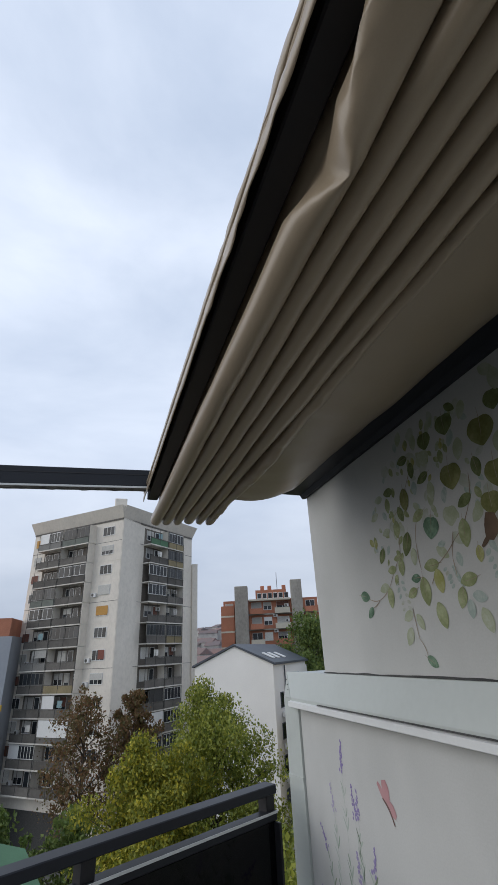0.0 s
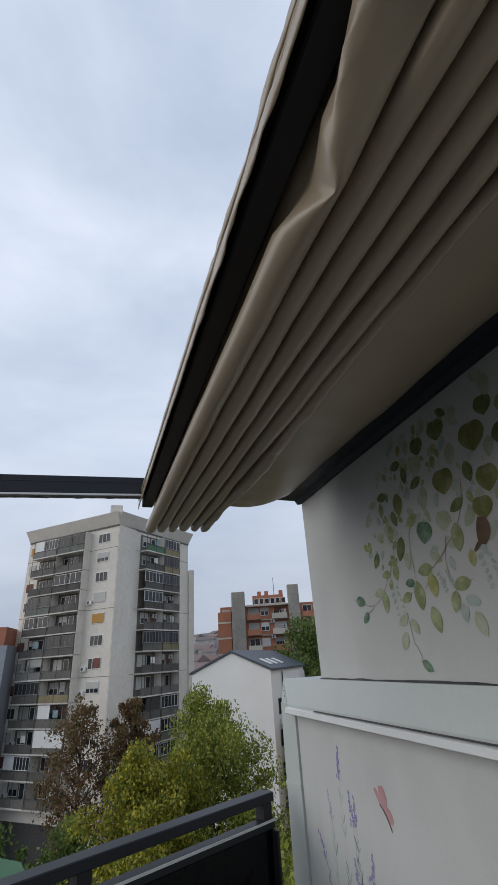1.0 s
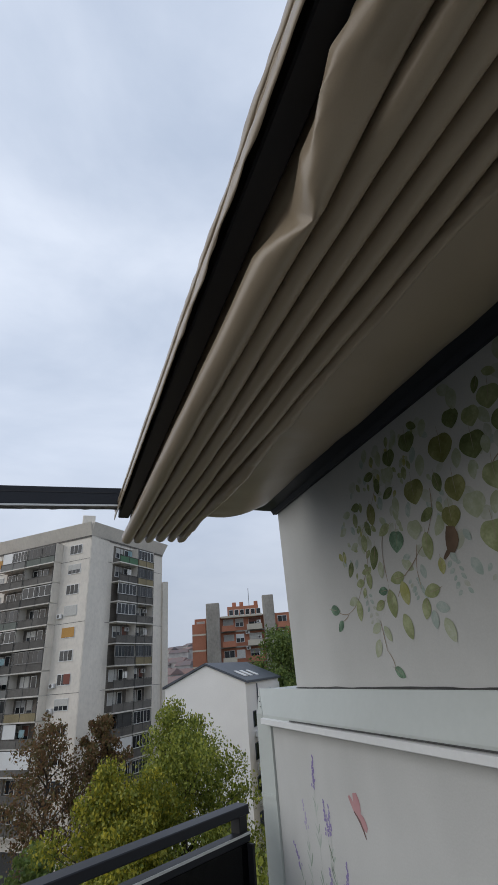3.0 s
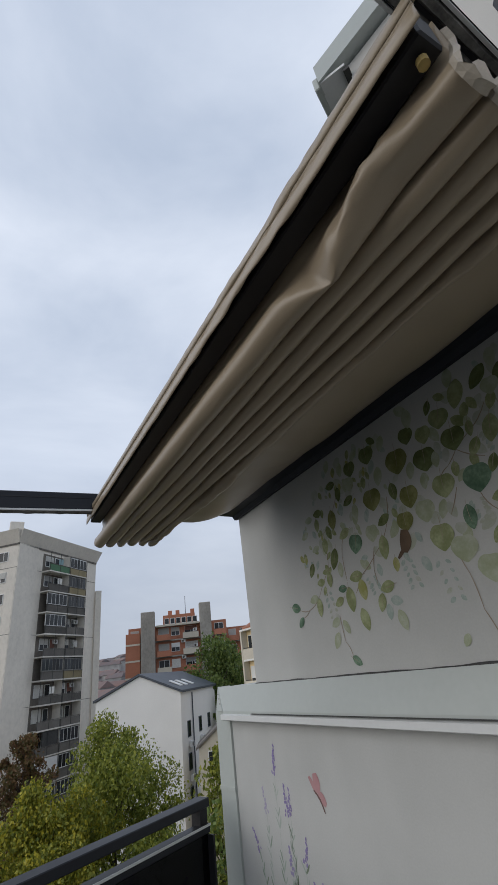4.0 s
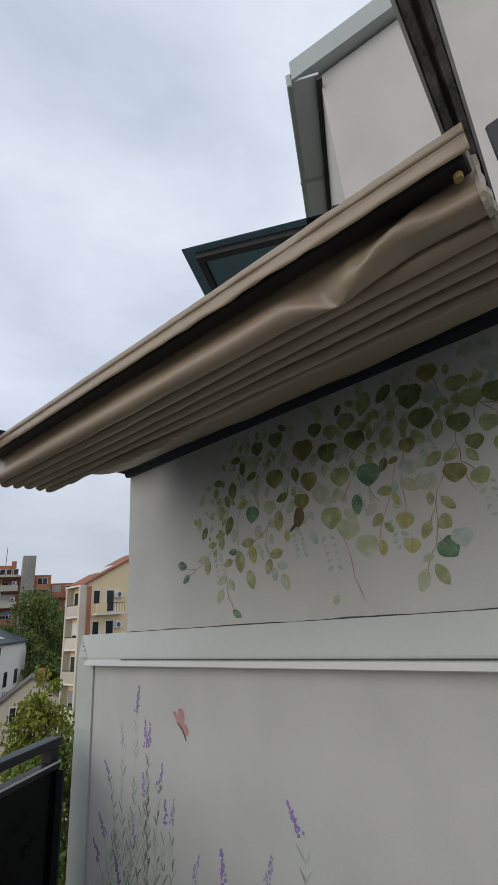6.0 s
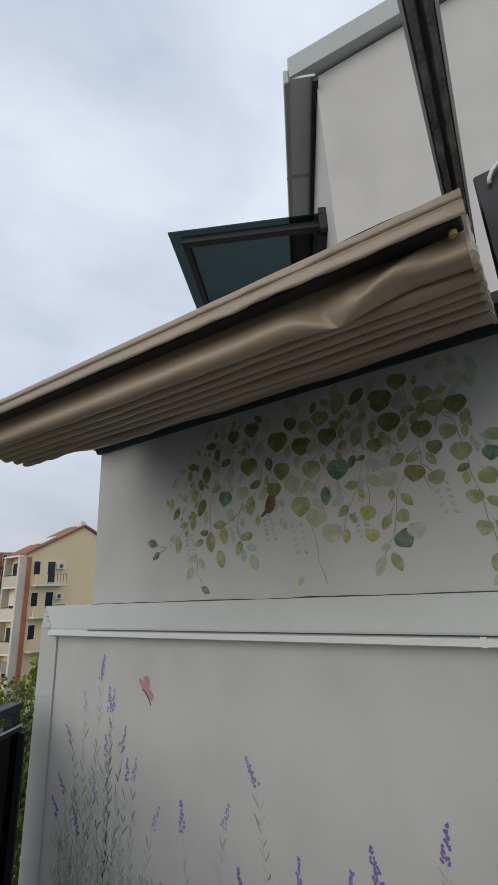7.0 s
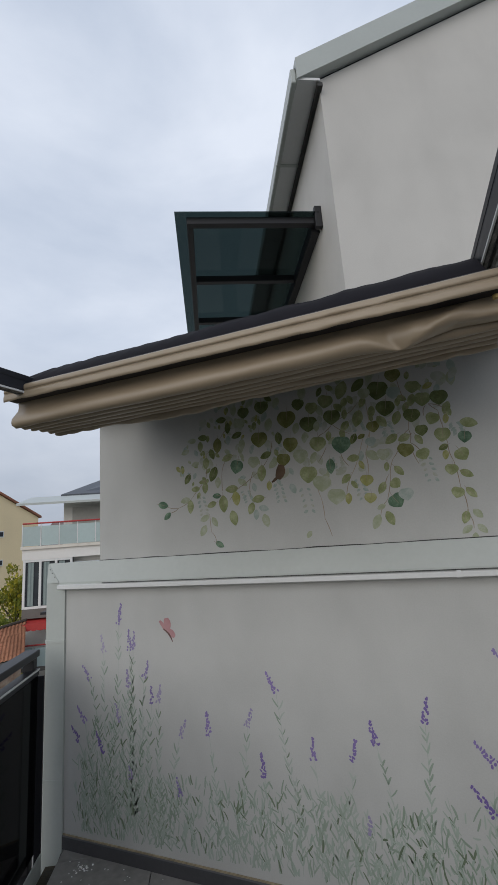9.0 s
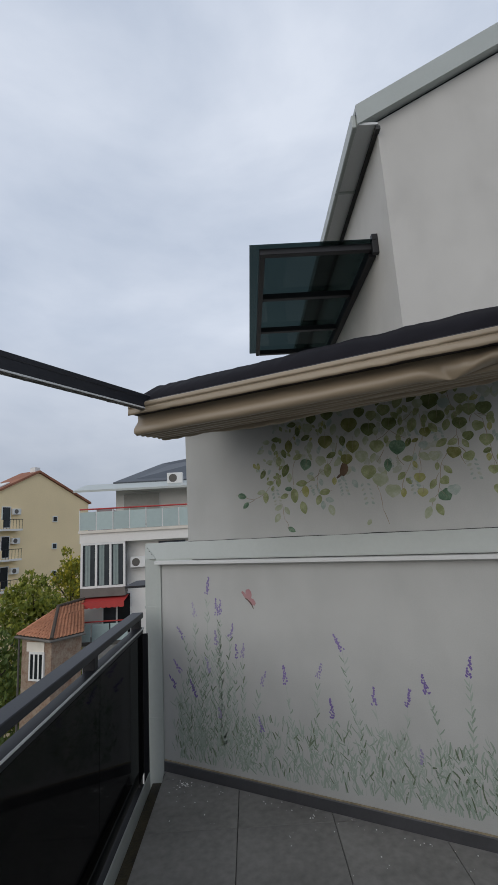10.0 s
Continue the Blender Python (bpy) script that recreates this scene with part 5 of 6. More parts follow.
LEAVES = [
    [(1.501, 2.570, 0.099, "dh", 5), (1.548, 2.617, 0.065, "de", -50), (1.377, 2.556, 0.088, "dh", 5), (1.218, 2.533, 0.075, "de", 92), (1.262, 2.472, 0.075, "de", 5), (1.350, 2.493, 0.080, "ph", 5), (1.321, 2.417, 0.080, "de", 72), (1.078, 2.437, 0.075, "de", 95), (1.182, 2.370, 0.105, "oe", 4), (1.058, 2.381, 0.073, "ge", 4), (1.140, 2.320, 0.078, "de", -18), (1.094, 2.266, 0.081, "ge", 4), (1.142, 2.191, 0.108, "de", 25), (0.953, 2.180, 0.079, "de", 33), (1.247, 2.282, 0.085, "ge", 71), (1.308, 2.220, 0.103, "th", 16), (1.352, 2.351, 0.082, "pe", 6), (1.471, 2.370, 0.117, "oh", 5), (1.656, 2.468, 0.128, "oh", 6), (1.737, 2.545, 0.087, "dh", 7), (1.817, 2.508, 0.088, "gh", 7), (1.790, 2.415, 0.112, "dh", 7), (1.668, 2.309, 0.109, "oh", 6), (1.616, 2.223, 0.093, "oh", 6)],
    [(1.597, 2.356, 0.081, "de", -4), (1.506, 2.263, 0.082, "de", 70), (1.423, 2.234, 0.089, "ph", 6), (1.471, 2.157, 0.107, "ge", 6), (1.514, 2.076, 0.061, "ye", 6), (1.444, 2.457, 0.059, "ge", 5), (1.513, 2.504, 0.070, "le", 28), (1.538, 2.449, 0.090, "pe", 16), (1.260, 2.394, 0.063, "le", 5), (1.413, 2.308, 0.055, "le", 5), (1.264, 2.083, 0.093, "ge", 89), (1.291, 2.022, 0.096, "ye", -6), (1.202, 1.997, 0.115, "ge", -1), (1.158, 2.051, 0.063, "te", 93), (1.267, 1.905, 0.101, "ge", -12), (1.120, 2.000, 0.072, "ge", 70), (1.135, 1.892, 0.073, "pe", -29), (1.065, 1.918, 0.073, "pe", 69), (1.053, 1.843, 0.082, "pe", 33), (1.161, 1.753, 0.069, "te", -60), (0.760, 2.029, 0.085, "te", -76), (0.790, 1.955, 0.069, "te", 50), (0.966, 2.000, 0.092, "ge", 4), (0.929, 2.044, 0.077, "pe", 80)],
    [(1.009, 2.109, 0.066, "ge", 89), (1.029, 2.066, 0.047, "ge", 27), (1.079, 2.110, 0.079, "ge", 4), (1.058, 2.149, 0.050, "ge", 89), (1.172, 2.134, 0.075, "pe", 5), (1.015, 2.271, 0.065, "pe", 81), (0.944, 2.359, 0.068, "pe", 72), (0.997, 2.427, 0.068, "pe", 92), (1.436, 2.005, 0.087, "ge", 83), (1.387, 1.952, 0.080, "ge", 22), (1.468, 1.946, 0.069, "le", -75), (1.417, 1.912, 0.066, "le", 5), (1.477, 1.873, 0.087, "pe", -16), (1.345, 2.146, 0.045, "le", 89), (1.576, 2.092, 0.047, "le", -25), (1.659, 2.145, 0.051, "le", -25), (1.732, 1.774, 0.050, "pe", 38), (1.559, 2.219, 0.055, "pe", 6), (1.724, 2.230, 0.104, "ph", 7), (1.761, 2.118, 0.119, "gh", 7), (1.834, 2.288, 0.106, "gh", 7), (1.758, 2.333, 0.067, "pe", 7), (1.904, 2.533, 0.097, "gh", 17), (1.872, 2.595, 0.064, "de", 27)],
    [(1.932, 2.433, 0.107, "dh", 7), (2.006, 2.433, 0.064, "ge", 8), (2.099, 2.591, 0.104, "de", 49), (2.002, 2.580, 0.120, "ge", 23), (2.206, 2.543, 0.130, "dh", 13), (2.047, 2.513, 0.065, "ge", -21), (2.113, 2.486, 0.070, "ge", 27), (2.129, 2.537, 0.078, "ph", 8), (2.296, 2.612, 0.095, "oh", 9), (2.369, 2.593, 0.050, "ge", 9), (2.390, 2.525, 0.083, "gh", 9), (2.465, 2.515, 0.060, "ye", 69), (2.287, 2.512, 0.087, "lh", 9), (2.234, 2.432, 0.107, "dh", 9), (2.302, 2.452, 0.055, "ge", 9), (2.375, 2.450, 0.076, "ge", 18), (2.431, 2.448, 0.093, "gh", 9), (2.513, 2.443, 0.099, "dh", 5), (2.547, 2.357, 0.059, "ge", -17), (2.285, 2.365, 0.085, "ge", 23), (2.365, 2.368, 0.092, "dh", 9), (2.465, 2.333, 0.081, "gh", 28), (2.529, 2.319, 0.057, "ye", 10), (2.403, 2.278, 0.074, "dh", 1)],
    [(2.383, 2.229, 0.067, "ge", -28), (2.501, 2.240, 0.093, "gh", 9), (2.633, 2.281, 0.091, "ge", -72), (2.604, 2.212, 0.075, "th", 11), (2.496, 2.170, 0.056, "de", 67), (2.501, 2.129, 0.055, "ye", 9), (2.577, 2.124, 0.081, "gh", -26), (2.518, 2.052, 0.068, "gh", 10), (2.584, 2.022, 0.072, "ge", -58), (2.529, 1.932, 0.069, "gh", 19), (2.591, 1.924, 0.073, "ge", -38), (2.309, 2.184, 0.090, "oh", 13), (2.392, 2.150, 0.075, "gh", -18), (2.309, 2.249, 0.073, "ge", 68), (2.244, 2.252, 0.085, "ge", 57), (2.156, 2.339, 0.078, "oh", -1), (2.206, 2.358, 0.084, "ge", -33), (2.077, 2.397, 0.105, "ge", 18), (2.157, 2.422, 0.074, "ge", 9), (1.969, 2.264, 0.120, "th", 8), (2.041, 2.284, 0.069, "de", 28), (2.085, 2.291, 0.049, "oe", 70), (1.902, 2.322, 0.061, "ge", 8), (2.000, 2.364, 0.075, "ge", 38)],
    [(2.133, 2.255, 0.064, "lh", -11), (2.133, 2.177, 0.089, "pe", -50), (2.190, 2.176, 0.078, "ph", 9), (2.026, 2.175, 0.073, "ge", 89), (2.068, 2.131, 0.057, "ye", -21), (1.895, 2.146, 0.094, "te", 2), (2.200, 2.104, 0.056, "ge", 8), (2.261, 2.076, 0.072, "ge", -39), (2.086, 2.045, 0.076, "yh", 8), (1.974, 2.064, 0.074, "ge", 47), (2.017, 2.027, 0.057, "ge", -32), (1.835, 2.057, 0.111, "ph", 7), (1.910, 1.975, 0.108, "ph", 7), (1.976, 1.953, 0.067, "ye", 8), (2.094, 1.947, 0.069, "yh", 8), (2.162, 1.993, 0.077, "ge", 32), (2.233, 2.011, 0.067, "gh", -41), (2.227, 1.920, 0.092, "th", -31), (2.280, 1.949, 0.081, "lh", -5), (2.184, 1.829, 0.087, "ge", -21), (2.112, 1.815, 0.091, "pe", 27), (2.145, 1.892, 0.054, "pe", 66), (1.309, 2.581, 0.082, "pe", 4), (1.597, 2.580, 0.076, "pe", 28)],
    [(1.767, 2.607, 0.091, "pe", 6), (1.994, 2.655, 0.080, "pe", 18), (2.167, 2.627, 0.079, "pe", 8), (1.422, 2.608, 0.072, "pe", 51), (1.711, 2.399, 0.075, "pe", 17), (1.837, 2.390, 0.067, "pe", 7), (2.546, 1.804, 0.072, "ge", 22), (2.603, 1.818, 0.062, "pe", -41), (2.543, 1.744, 0.065, "pe", 53), (2.612, 1.743, 0.062, "pe", -42), (2.574, 1.699, 0.059, "pe", 8)],
]
SPIKES = [
    [(0.46, 1.420, 0.44, 1.306, 1), (0.30, 1.228, 0.32, 1.134, 0), (0.52, 1.262, 0.52, 1.151, 1), (0.56, 1.251, 0.55, 1.159, 1), (0.15, 1.042, 0.21, 0.969, 1), (0.66, 1.083, 0.63, 1.000, 1), (0.50, 1.030, 0.51, 0.941, 1), (0.68, 0.942, 0.68, 0.859, 1), (0.74, 0.953, 0.73, 0.866, 1), (0.41, 0.835, 0.44, 0.741, 1), (0.11, 0.797, 0.17, 0.717, 2), (0.06, 0.676, 0.12, 0.605, 2), (0.26, 0.667, 0.31, 0.555, 2), (0.51, 0.497, 0.52, 0.441, 1), (0.91, 0.777, 0.87, 0.697, 1)],
    [(1.05, 0.830, 1.06, 0.720, 2), (1.33, 0.866, 1.30, 0.784, 1), (1.37, 0.655, 1.38, 0.546, 2), (0.84, 0.476, 0.86, 0.393, 1), (1.43, 1.053, 1.48, 0.966, 2), (1.66, 0.753, 1.66, 0.659, 2), (1.88, 0.764, 1.86, 0.673, 2), (1.96, 0.856, 1.98, 0.758, 2), (2.24, 0.975, 2.22, 0.871, 2), (2.42, 0.806, 2.49, 0.727, 2), (2.38, 0.625, 2.46, 0.528, 2), (1.91, 0.441, 1.90, 0.370, 1), (2.56, 1.198, 2.62, 1.078, 1)],
]
STEMS = [
    [(2.315, 2.589), (2.344, 2.434), (2.339, 2.291), (2.286, 2.230), (2.237, 2.140), (2.211, 2.034), (2.182, 1.928), (2.134, 1.839)],
    [(2.339, 2.291), (2.338, 2.218), (2.388, 2.156)],
    [(2.338, 2.201), (2.366, 2.098)],
    [(2.456, 2.414), (2.498, 2.370), (2.511, 2.271), (2.520, 2.187), (2.534, 2.092), (2.545, 1.961), (2.561, 1.821), (2.574, 1.746)],
    [(2.443, 2.411), (2.426, 2.352)],
    [(2.456, 2.414), (2.529, 2.378)],
    [(2.100, 2.294), (2.064, 2.198), (2.004, 2.077), (1.965, 1.954)],
    [(2.132, 2.482), (2.139, 2.330), (2.096, 2.192), (2.095, 2.064)],
    [(1.929, 2.387), (1.878, 2.345), (1.828, 2.314)],
    [(1.929, 2.387), (2.023, 2.317)],
    [(1.882, 2.259), (1.826, 2.177)],
    [(1.960, 2.215), (1.998, 2.136)],
    [(1.800, 2.091), (1.822, 1.971), (1.831, 1.856), (1.862, 1.755)],
    [(1.555, 2.348), (1.509, 2.227), (1.415, 2.146), (1.303, 2.081), (1.244, 2.015)],
    [(1.418, 2.177), (1.385, 2.086), (1.386, 2.023)],
    [(1.264, 2.486), (1.201, 2.412), (1.098, 2.326), (1.086, 2.159), (0.981, 2.055), (0.878, 2.000)],
    [(0.878, 2.000), (0.797, 2.012), (0.735, 2.039)],
    [(0.878, 2.000), (0.815, 1.973)],
    [(1.201, 2.078), (1.203, 2.192), (1.247, 2.285)],
    [(1.101, 1.944), (1.108, 1.832), (1.140, 1.766)],
    [(2.090, 2.491), (1.993, 2.420), (1.929, 2.387)],
    [(2.182, 1.983), (2.207, 2.062)],
    [(2.223, 2.431), (2.156, 2.356), (2.107, 2.248)],
]
SPRIGS = [(1.943, 2.153, 0.034), (2.054, 1.994, 0.050), (2.412, 2.063, 0.057), (1.739, 1.966, 0.063), (1.578, 2.025, 0.048), (1.056, 1.997, 0.052), (1.369, 2.025, 0.031), (2.232, 2.312, 0.034), (2.072, 2.359, 0.030), (2.575, 2.258, 0.026)]


def leaf_mesh(kind, c):
    """A flat painted leaf, one unit long, pointing down in the wall's plane: heart (h) or pointed oval (e)."""
    bm = bmn()
    pts = []
    for i in range(28):
        a = i / 28 * 2 * math.pi
        co, si = math.cos(a), math.sin(a)
        if kind == "h":                      # two round shoulders, a notch at the stalk, a short blunt tip
            r = 0.49 * (1 - 0.20 * max(0.0, co) ** 10)
            x, z = r * si * (1.06 if co > -0.1 else 1.0), r * co * 0.94
            if co < 0:
                x *= (1 - (-co) ** 2.4 * 0.62)
                z *= 1.06
        else:
            z = 0.5 * co
            x = 0.30 * si * (1 - abs(co) ** 3 * 0.45) * (1 + 0.12 * co)
        pts.append(bm.verts.new((x, 0, z)))
    mid = bm.verts.new((0.01, 0, 0.02))
    for i in range(28):
        bm.faces.new((pts[i], pts[(i + 1) % 28], mid))
    return mesh_of("leaf", bm, PAINT[c])


LEAF_ME = {c + k: leaf_mesh(k, c) for c in PAINT for k in "he"}


def stroke(bm, a, b, w, y, bend=0.0):
    """A tapered brush stroke on the wall from a to b (x, z)."""
    d = Vector((b[0] - a[0], b[1] - a[1]))
    nrm = Vector((-d.y, d.x)).normalized()
    prev = None
    for i in range(5):
        t = i / 4
        c = Vector(a) + d * t + nrm * bend * math.sin(math.pi * t)
        h = w * (0.35 + 0.65 * math.sin(math.pi * (0.12 + 0.8 * t)))
        v = [bm.verts.new((c.x + nrm.x * h, y, c.y + nrm.y * h)), bm.verts.new((c.x - nrm.x * h, y, c.y - nrm.y * h))]
        if prev:
            bm.faces.new((prev[0], prev[1], v[1], v[0]))
        prev = v


vine = thing("leaf_mural", "painted hanging branches with olive and teal leaves on the upper wall", "mural")
rng = random.Random(21)
WALL_Y, STEP = 0.0697, 0.000004              # paint lies in thin layers on the upper wall
rows = []
for k in range(110):                          # faint leaves behind
    t = rng.random()
    x = 1.05 + 1.55 * t
    zt, zb = 2.66, 2.66 - 0.62 * math.sin(math.pi * min(1, t * 0.8 + 0.16)) ** 0.5
    rows.append((x, rng.uniform(zb, zt), rng.uniform(0.04, 0.085), rng.choice(("fe", "pe", "fe", "fh", "le", "fe", "ge")), rng.uniform(-60, 60)))
for k in range(75):                           # small olive leaves along the thinning end
    x = 0.88 + 0.75 * rng.random()
    zt = 2.30 + 0.33 * min(1, (x - 0.85) / 0.35)
    rows.append((x, rng.uniform(max(1.98, zt - 0.42), zt), rng.uniform(0.028, 0.052), rng.choice(("pe", "ge", "pe", "le", "ye", "ge")), rng.uniform(-50, 50)))
for cx, cz, dz in SPRIGS:                     # tiny teal sprigs in pairs
    for k in range(10):
        sd = -1 if k % 2 else 1
        f = (k // 2) / 4 - 0.5
        rows.append((cx + sd * 0.022 + f * 0.02 + rng.uniform(-0.004, 0.004), cz - f * 2 * dz, rng.uniform(0.022, 0.036), rng.choice(("le", "le", "fe")), -sd * 55 + rng.uniform(-15, 15)))
faint = len(rows)
for lst in LEAVES:
    rows += lst
for line in STEMS:
    bm = bmn()
    for a, b in zip(line, line[1:]):
        stroke(bm, a, b, 0.0022, WALL_Y - STEP * (faint + 2), rng.uniform(-0.010, 0.010))
    part("stem", bm, M_STEM, vine, "thin brown painted stem")
for k, (x, z, s, kind, ang) in enumerate(rows):
    ob = new("leaf", LEAF_ME[kind])
    ob.parent = vine
    flip = -1 if rng.random() < 0.5 else 1
    ob.matrix_basis = Matrix.Translation((x, WALL_Y - STEP * (k + (6 if k >= faint else 0)), z)) @ Matrix.Rotation(radians(ang), 4, "Y") @ Matrix.Diagonal((s * 0.92 * flip * rng.uniform(0.90, 1.04), 1, s * 0.94, 1))
bm = bmn()
for k, (x, z, s, kind, ang) in enumerate(rows):
    if k < faint or s < 0.05 or kind[0] in "pl" or rng.random() < 0.4:
        continue
    ca, sa = math.cos(radians(ang)), math.sin(radians(ang))
    up, dn = 0.66 * s, 0.20 * s
    stroke(bm, (x + sa * up, z + ca * up), (x - sa * dn, z - ca * dn), 0.0010, WALL_Y - STEP * (len(rows) + 20), rng.uniform(-0.004, 0.004))
tagged(part("vein", bm, M_STEM, vine, "fine painted leaf veins"), kind="stuff")
bm = bmn()                                    # a plain brown patch on the branch
yb = WALL_Y - STEP * (len(rows) + 40)
stroke(bm, (1.600, 2.192), (1.572, 2.108), 0.030, yb, 0.006)
stroke(bm, (1.582, 2.128), (1.533, 2.094), 0.009, yb - 0.00001)
part("brown_patch", bm, paint("brown_patch_paint", (0.040, 0.026, 0.020), (0.20, 0.135, 0.085)), vine, "small brown painted patch")

lav = thing("lavender_mural", "painted lavender with violet spikes and sage stems on the lower wall", "mural")
shades = [bmn(), bmn(), bmn()]


def sprig(x, z, lean, l, y, weights=(0.60, 0.32, 0.08)):
    """One short leaf stroke that leaves a stem upwards."""
    k = rng.choices((0, 1, 2), weights)[0]
    stroke(shades[k], (x, z), (x + math.sin(lean) * l, z + math.cos(lean) * l), rng.uniform(0.0030, 0.0056), y, rng.uniform(-0.004, 0.004))


def stem(x0, z0, x1, z1, y, every=0.042):
    """A pale stem from the spike's foot down to the ground, with leaf strokes in pairs."""
    m = 8
    side = rng.uniform(-0.03, 0.03)
    at = lambda t: (x0 + (x1 - x0) * t + side * math.sin(math.pi * t), z0 + (z1 - z0) * t)
    for j in range(m):
        stroke(shades[0], at(j / m), at((j + 1) / m), 0.0012, y)
    n = max(2, int((z0 - z1) / every))
    for j in range(1, n):
        px, pz = at(j / n)
        if j > 1 or rng.random() < 0.4:
            for sd in (-1, 1):
                if rng.random() < 0.8:
                    sprig(px, pz + rng.uniform(-0.012, 0.012), sd * rng.uniform(0.25, 0.75), rng.uniform(0.030, 0.062), y - 0.00005)


for lst in SPIKES:
    for x0, z0, x1, z1, c in lst:
        bm = bmn()
        dx, dz = x1 - x0, z1 - z0
        ln = math.hypot(dx, dz)
        n = max(5, int(ln / 0.0125))
        for i in range(n):
            t = i / (n - 1)
            for q in range(2 if t < 0.35 else 3):
                w = 0.004 + 0.015 * t
                e = rng.uniform(-1, 1) * w
                cx, cz = x0 + dx * t - dz / ln * e, z0 + dz * t + dx / ln * e + rng.uniform(-0.003, 0.003)
                a = rng.uniform(-0.9, 0.9)
                r = rng.uniform(0.0055, 0.0095)
                stroke(bm, (cx - math.sin(a) * r, cz - math.cos(a) * r), (cx + math.sin(a) * r, cz + math.cos(a) * r), rng.uniform(0.0038, 0.0060), -0.0009 - 0.00001 * (3 * i + q))
        part("flower_spike", bm, M_LILAC[c], lav)
        lean = dx / max(0.02, -dz)
        stem(x1, z1, x1 + min(0.16, max(-0.16, lean * 0.22)) + rng.uniform(-0.03, 0.03), 0.14 + 0.08 * rng.random(), -0.0004)
for k in range(80):                          # flowerless stems that fill the clump and the foot
    if k < 15:
        x = rng.gauss(0.42, 0.16)
        top = 1.02 - 1.1 * abs(x - 0.42) + rng.uniform(-0.25, 0.05)
    else:
        x = 0.12 + (k - 15) * 0.066 + rng.uniform(-0.03, 0.03)
        top = rng.uniform(0.34, 0.62)
    if x > 0.06:
        stem(x, top, x + rng.uniform(-0.05, 0.05), 0.12 + 0.06 * rng.random(), -0.0003 - 0.000002 * k, 0.036)
for k in range(1900):                        # the tangled foot of the planting
    x = 0.10 + rng.random() * 4.2
    z = 0.105 + 0.012 * x + (rng.random() ** 1.4) * (0.36 + 0.10 * noise.noise((x * 2.2, 0, 0)))
    sprig(x, z, rng.gauss(-0.12, 0.42), rng.uniform(0.03, 0.075), -0.0006 - 0.0000003 * k, (0.55, 0.35, 0.10))
tagged(part("sage_stroke", shades[0], M_STROKE, lav, "pale sage brush strokes"), kind="stuff")
tagged(part("mid_stroke", shades[1], M_STROKE2, lav, "grey-green brush strokes"), kind="stuff")
tagged(part("dark_stroke", shades[2], M_STROKE3, lav, "dark sage brush strokes"), kind="stuff")
bm = bmn()                                    # a plain pink patch above the flowers
stroke(bm, (0.752, 1.322), (0.790, 1.268), 0.012, -0.0010, 0.004)
stroke(bm, (0.800, 1.338), (0.812, 1.268), 0.025, -0.0011, 0.002)
stroke(bm, (0.808, 1.268), (0.858, 1.232), 0.020, -0.0012, 0.003)
part("pink_patch", bm, paint("pink_patch_paint", (0.33, 0.14, 0.15), (0.50, 0.33, 0.33)), lav, "small pink painted patch")
bm = bmn()
stroke(bm, (0.778, 1.276), (0.842, 1.203), 0.0055, -0.0014, 0.010)
part("dark_patch", bm, paint("dark_patch_paint", (0.07, 0.035, 0.03), (0.15, 0.09, 0.08)), lav)

# ---- floor tiles ----
tile_me = mesh_of("tile", box(bmn(), (0.002, -TS + 0.002, -0.02), (TS - 0.002, -0.002, 0.0), bevel=0.0018), M_TILE)


def tile_inside(c):
    e = (c - Vector((0.06, -0.20, 0))).dot(U)
    return e > -0.30 and c.y < 0.45 and c.x < 6.0 and c.y > -5.2


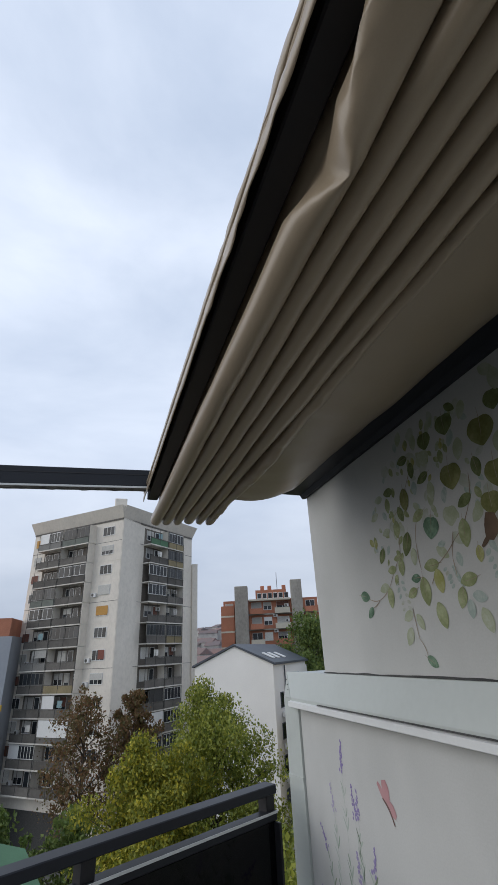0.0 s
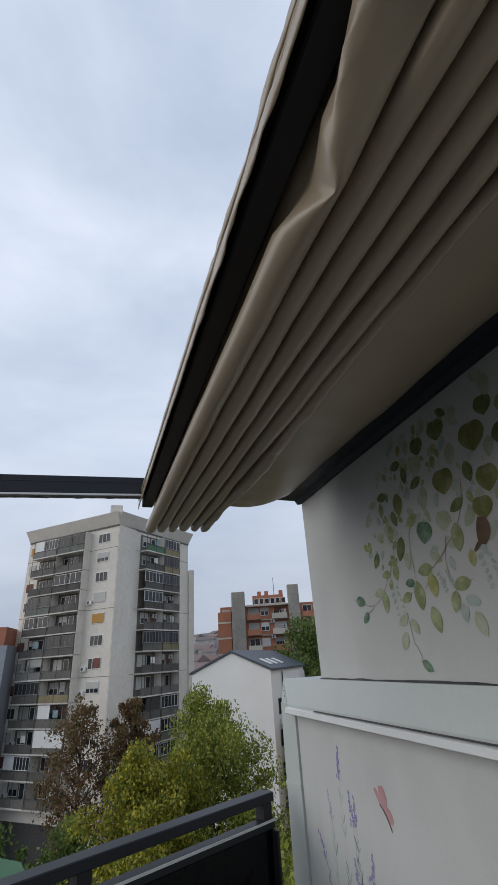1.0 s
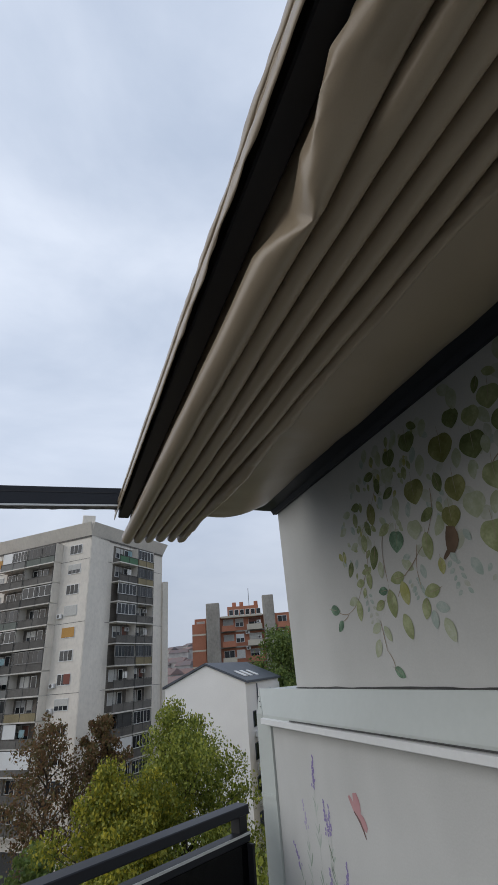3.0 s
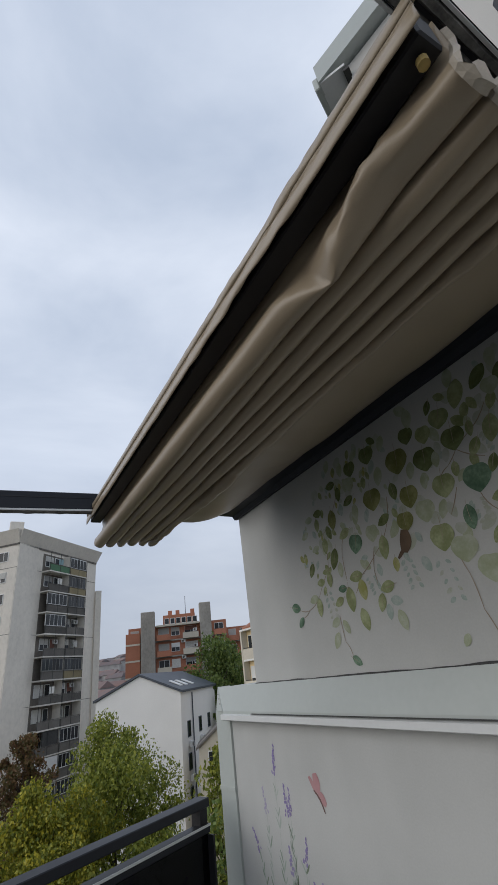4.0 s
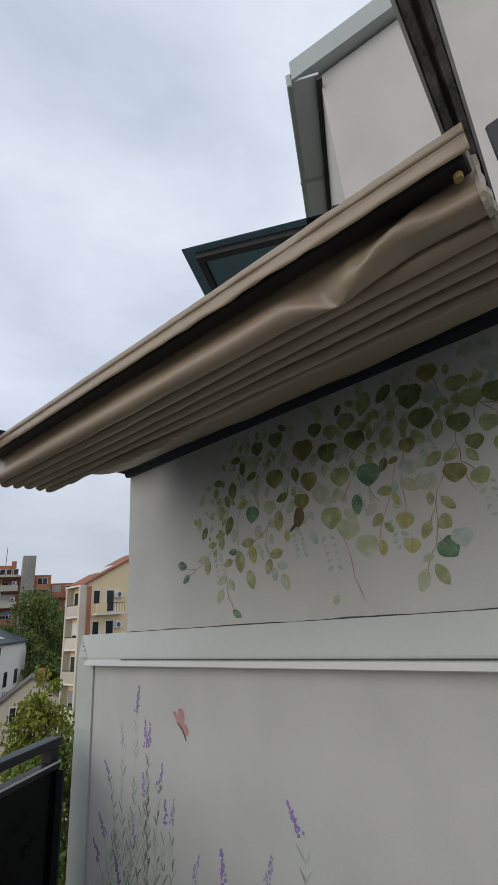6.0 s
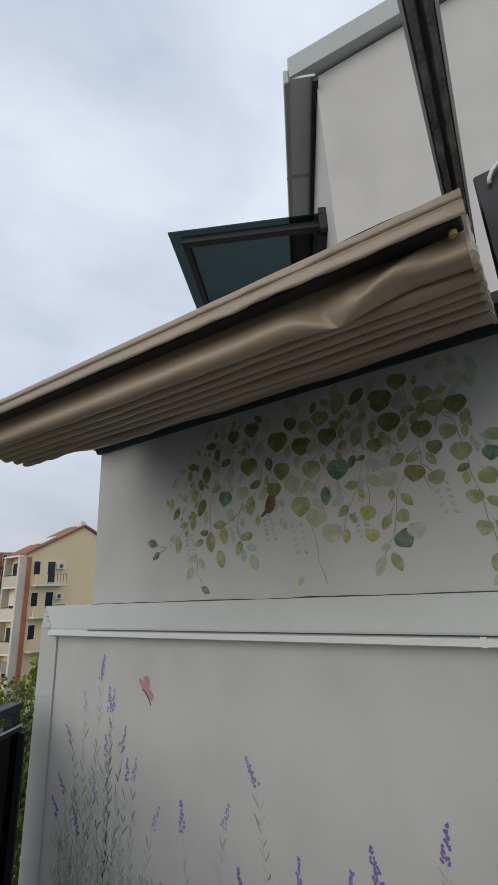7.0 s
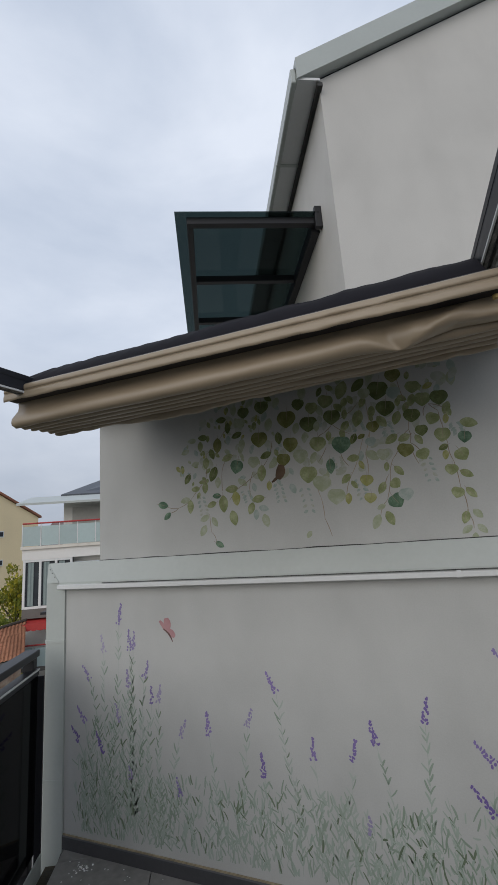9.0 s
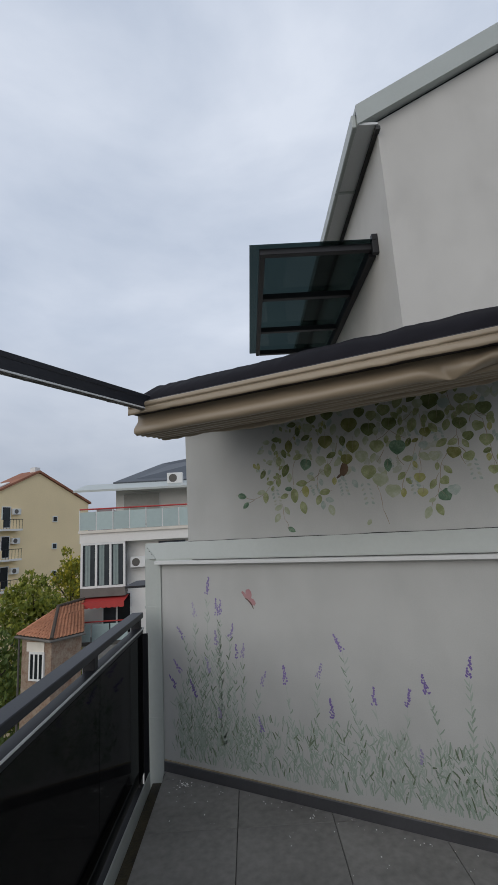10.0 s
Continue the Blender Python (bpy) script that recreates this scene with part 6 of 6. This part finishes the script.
EDGE = Vector((0.135, -0.24, 0))              # the tiles are cut along the gutter
for i in range(-3, 12):
    for j in range(-5, 12):
        o = T0 + U * (i * TS) + V * (j * TS)
        c = o + U * TS / 2 + V * TS / 2
        if not tile_inside(c):
            continue
        place = Matrix.Translation((o.x, o.y, 0.0005 * math.sin(i * 3.1 + j))) @ GRID
        back = place.inverted()
        cuts = []
        for p, nrm in ((EDGE, -U), (Vector((0, -0.002, 0)), Vector((0, 1, 0))), (Vector((4.898, 0, 0)), Vector((1, 0, 0))), (Vector((0, -5.048, 0)), Vector((0, -1, 0)))):
            far_side = [(place @ v.co - p).dot(nrm) for v in tile_me.vertices]
            if max(far_side) > 0.003:
                cuts.append((p, nrm, min(far_side) > -0.02))
        if any(gone for _, _, gone in cuts):
            continue
        me = tile_me
        if cuts:
            bm = bmn()
            bm.from_mesh(tile_me)
            for p, nrm, _ in cuts:
                bmesh.ops.bisect_plane(bm, geom=bm.verts[:] + bm.edges[:] + bm.faces[:], plane_co=back @ p, plane_no=back.to_3x3() @ nrm, clear_outer=True)
                bmesh.ops.holes_fill(bm, edges=bm.edges[:])
            if not bm.faces:
                bm.free()
                continue
            me = mesh_of("tile", bm, M_TILE)
        t = new("tile", me)
        t.parent = floor
        t.matrix_basis = place

# plaster crumbs swept along the wall
rng = random.Random(31)
bm = bmn()
for k in range(150):
    x = rng.random() * 3.2 + 0.1
    y = -0.03 - abs(rng.gauss(0, 0.28)) if k > 40 else -0.07 - abs(rng.gauss(0, 0.02))
    if k > 125:
        x, y = 0.27 + rng.gauss(0, 0.03), -0.11 + rng.gauss(0, 0.016)
    if (Vector((x, y, 0)) - EDGE).dot(U) < 0.02:
        continue
    s = rng.uniform(0.0015, 0.005) * (1.6 if k > 125 else 1)
    c = bmesh.ops.create_icosphere(bm, subdivisions=1, radius=s, matrix=pose(x, y, s * 0.4, rng.random() * 90, rng.random() * 90, 0))
    for v in c["verts"]:
        v.co.z = max(0.0008, v.co.z * rng.uniform(0.6, 1.0))
solo("plaster_crumbs", bm, M_WHITE, "white plaster crumbs scattered on the floor tiles", "debris", kind="stuff")
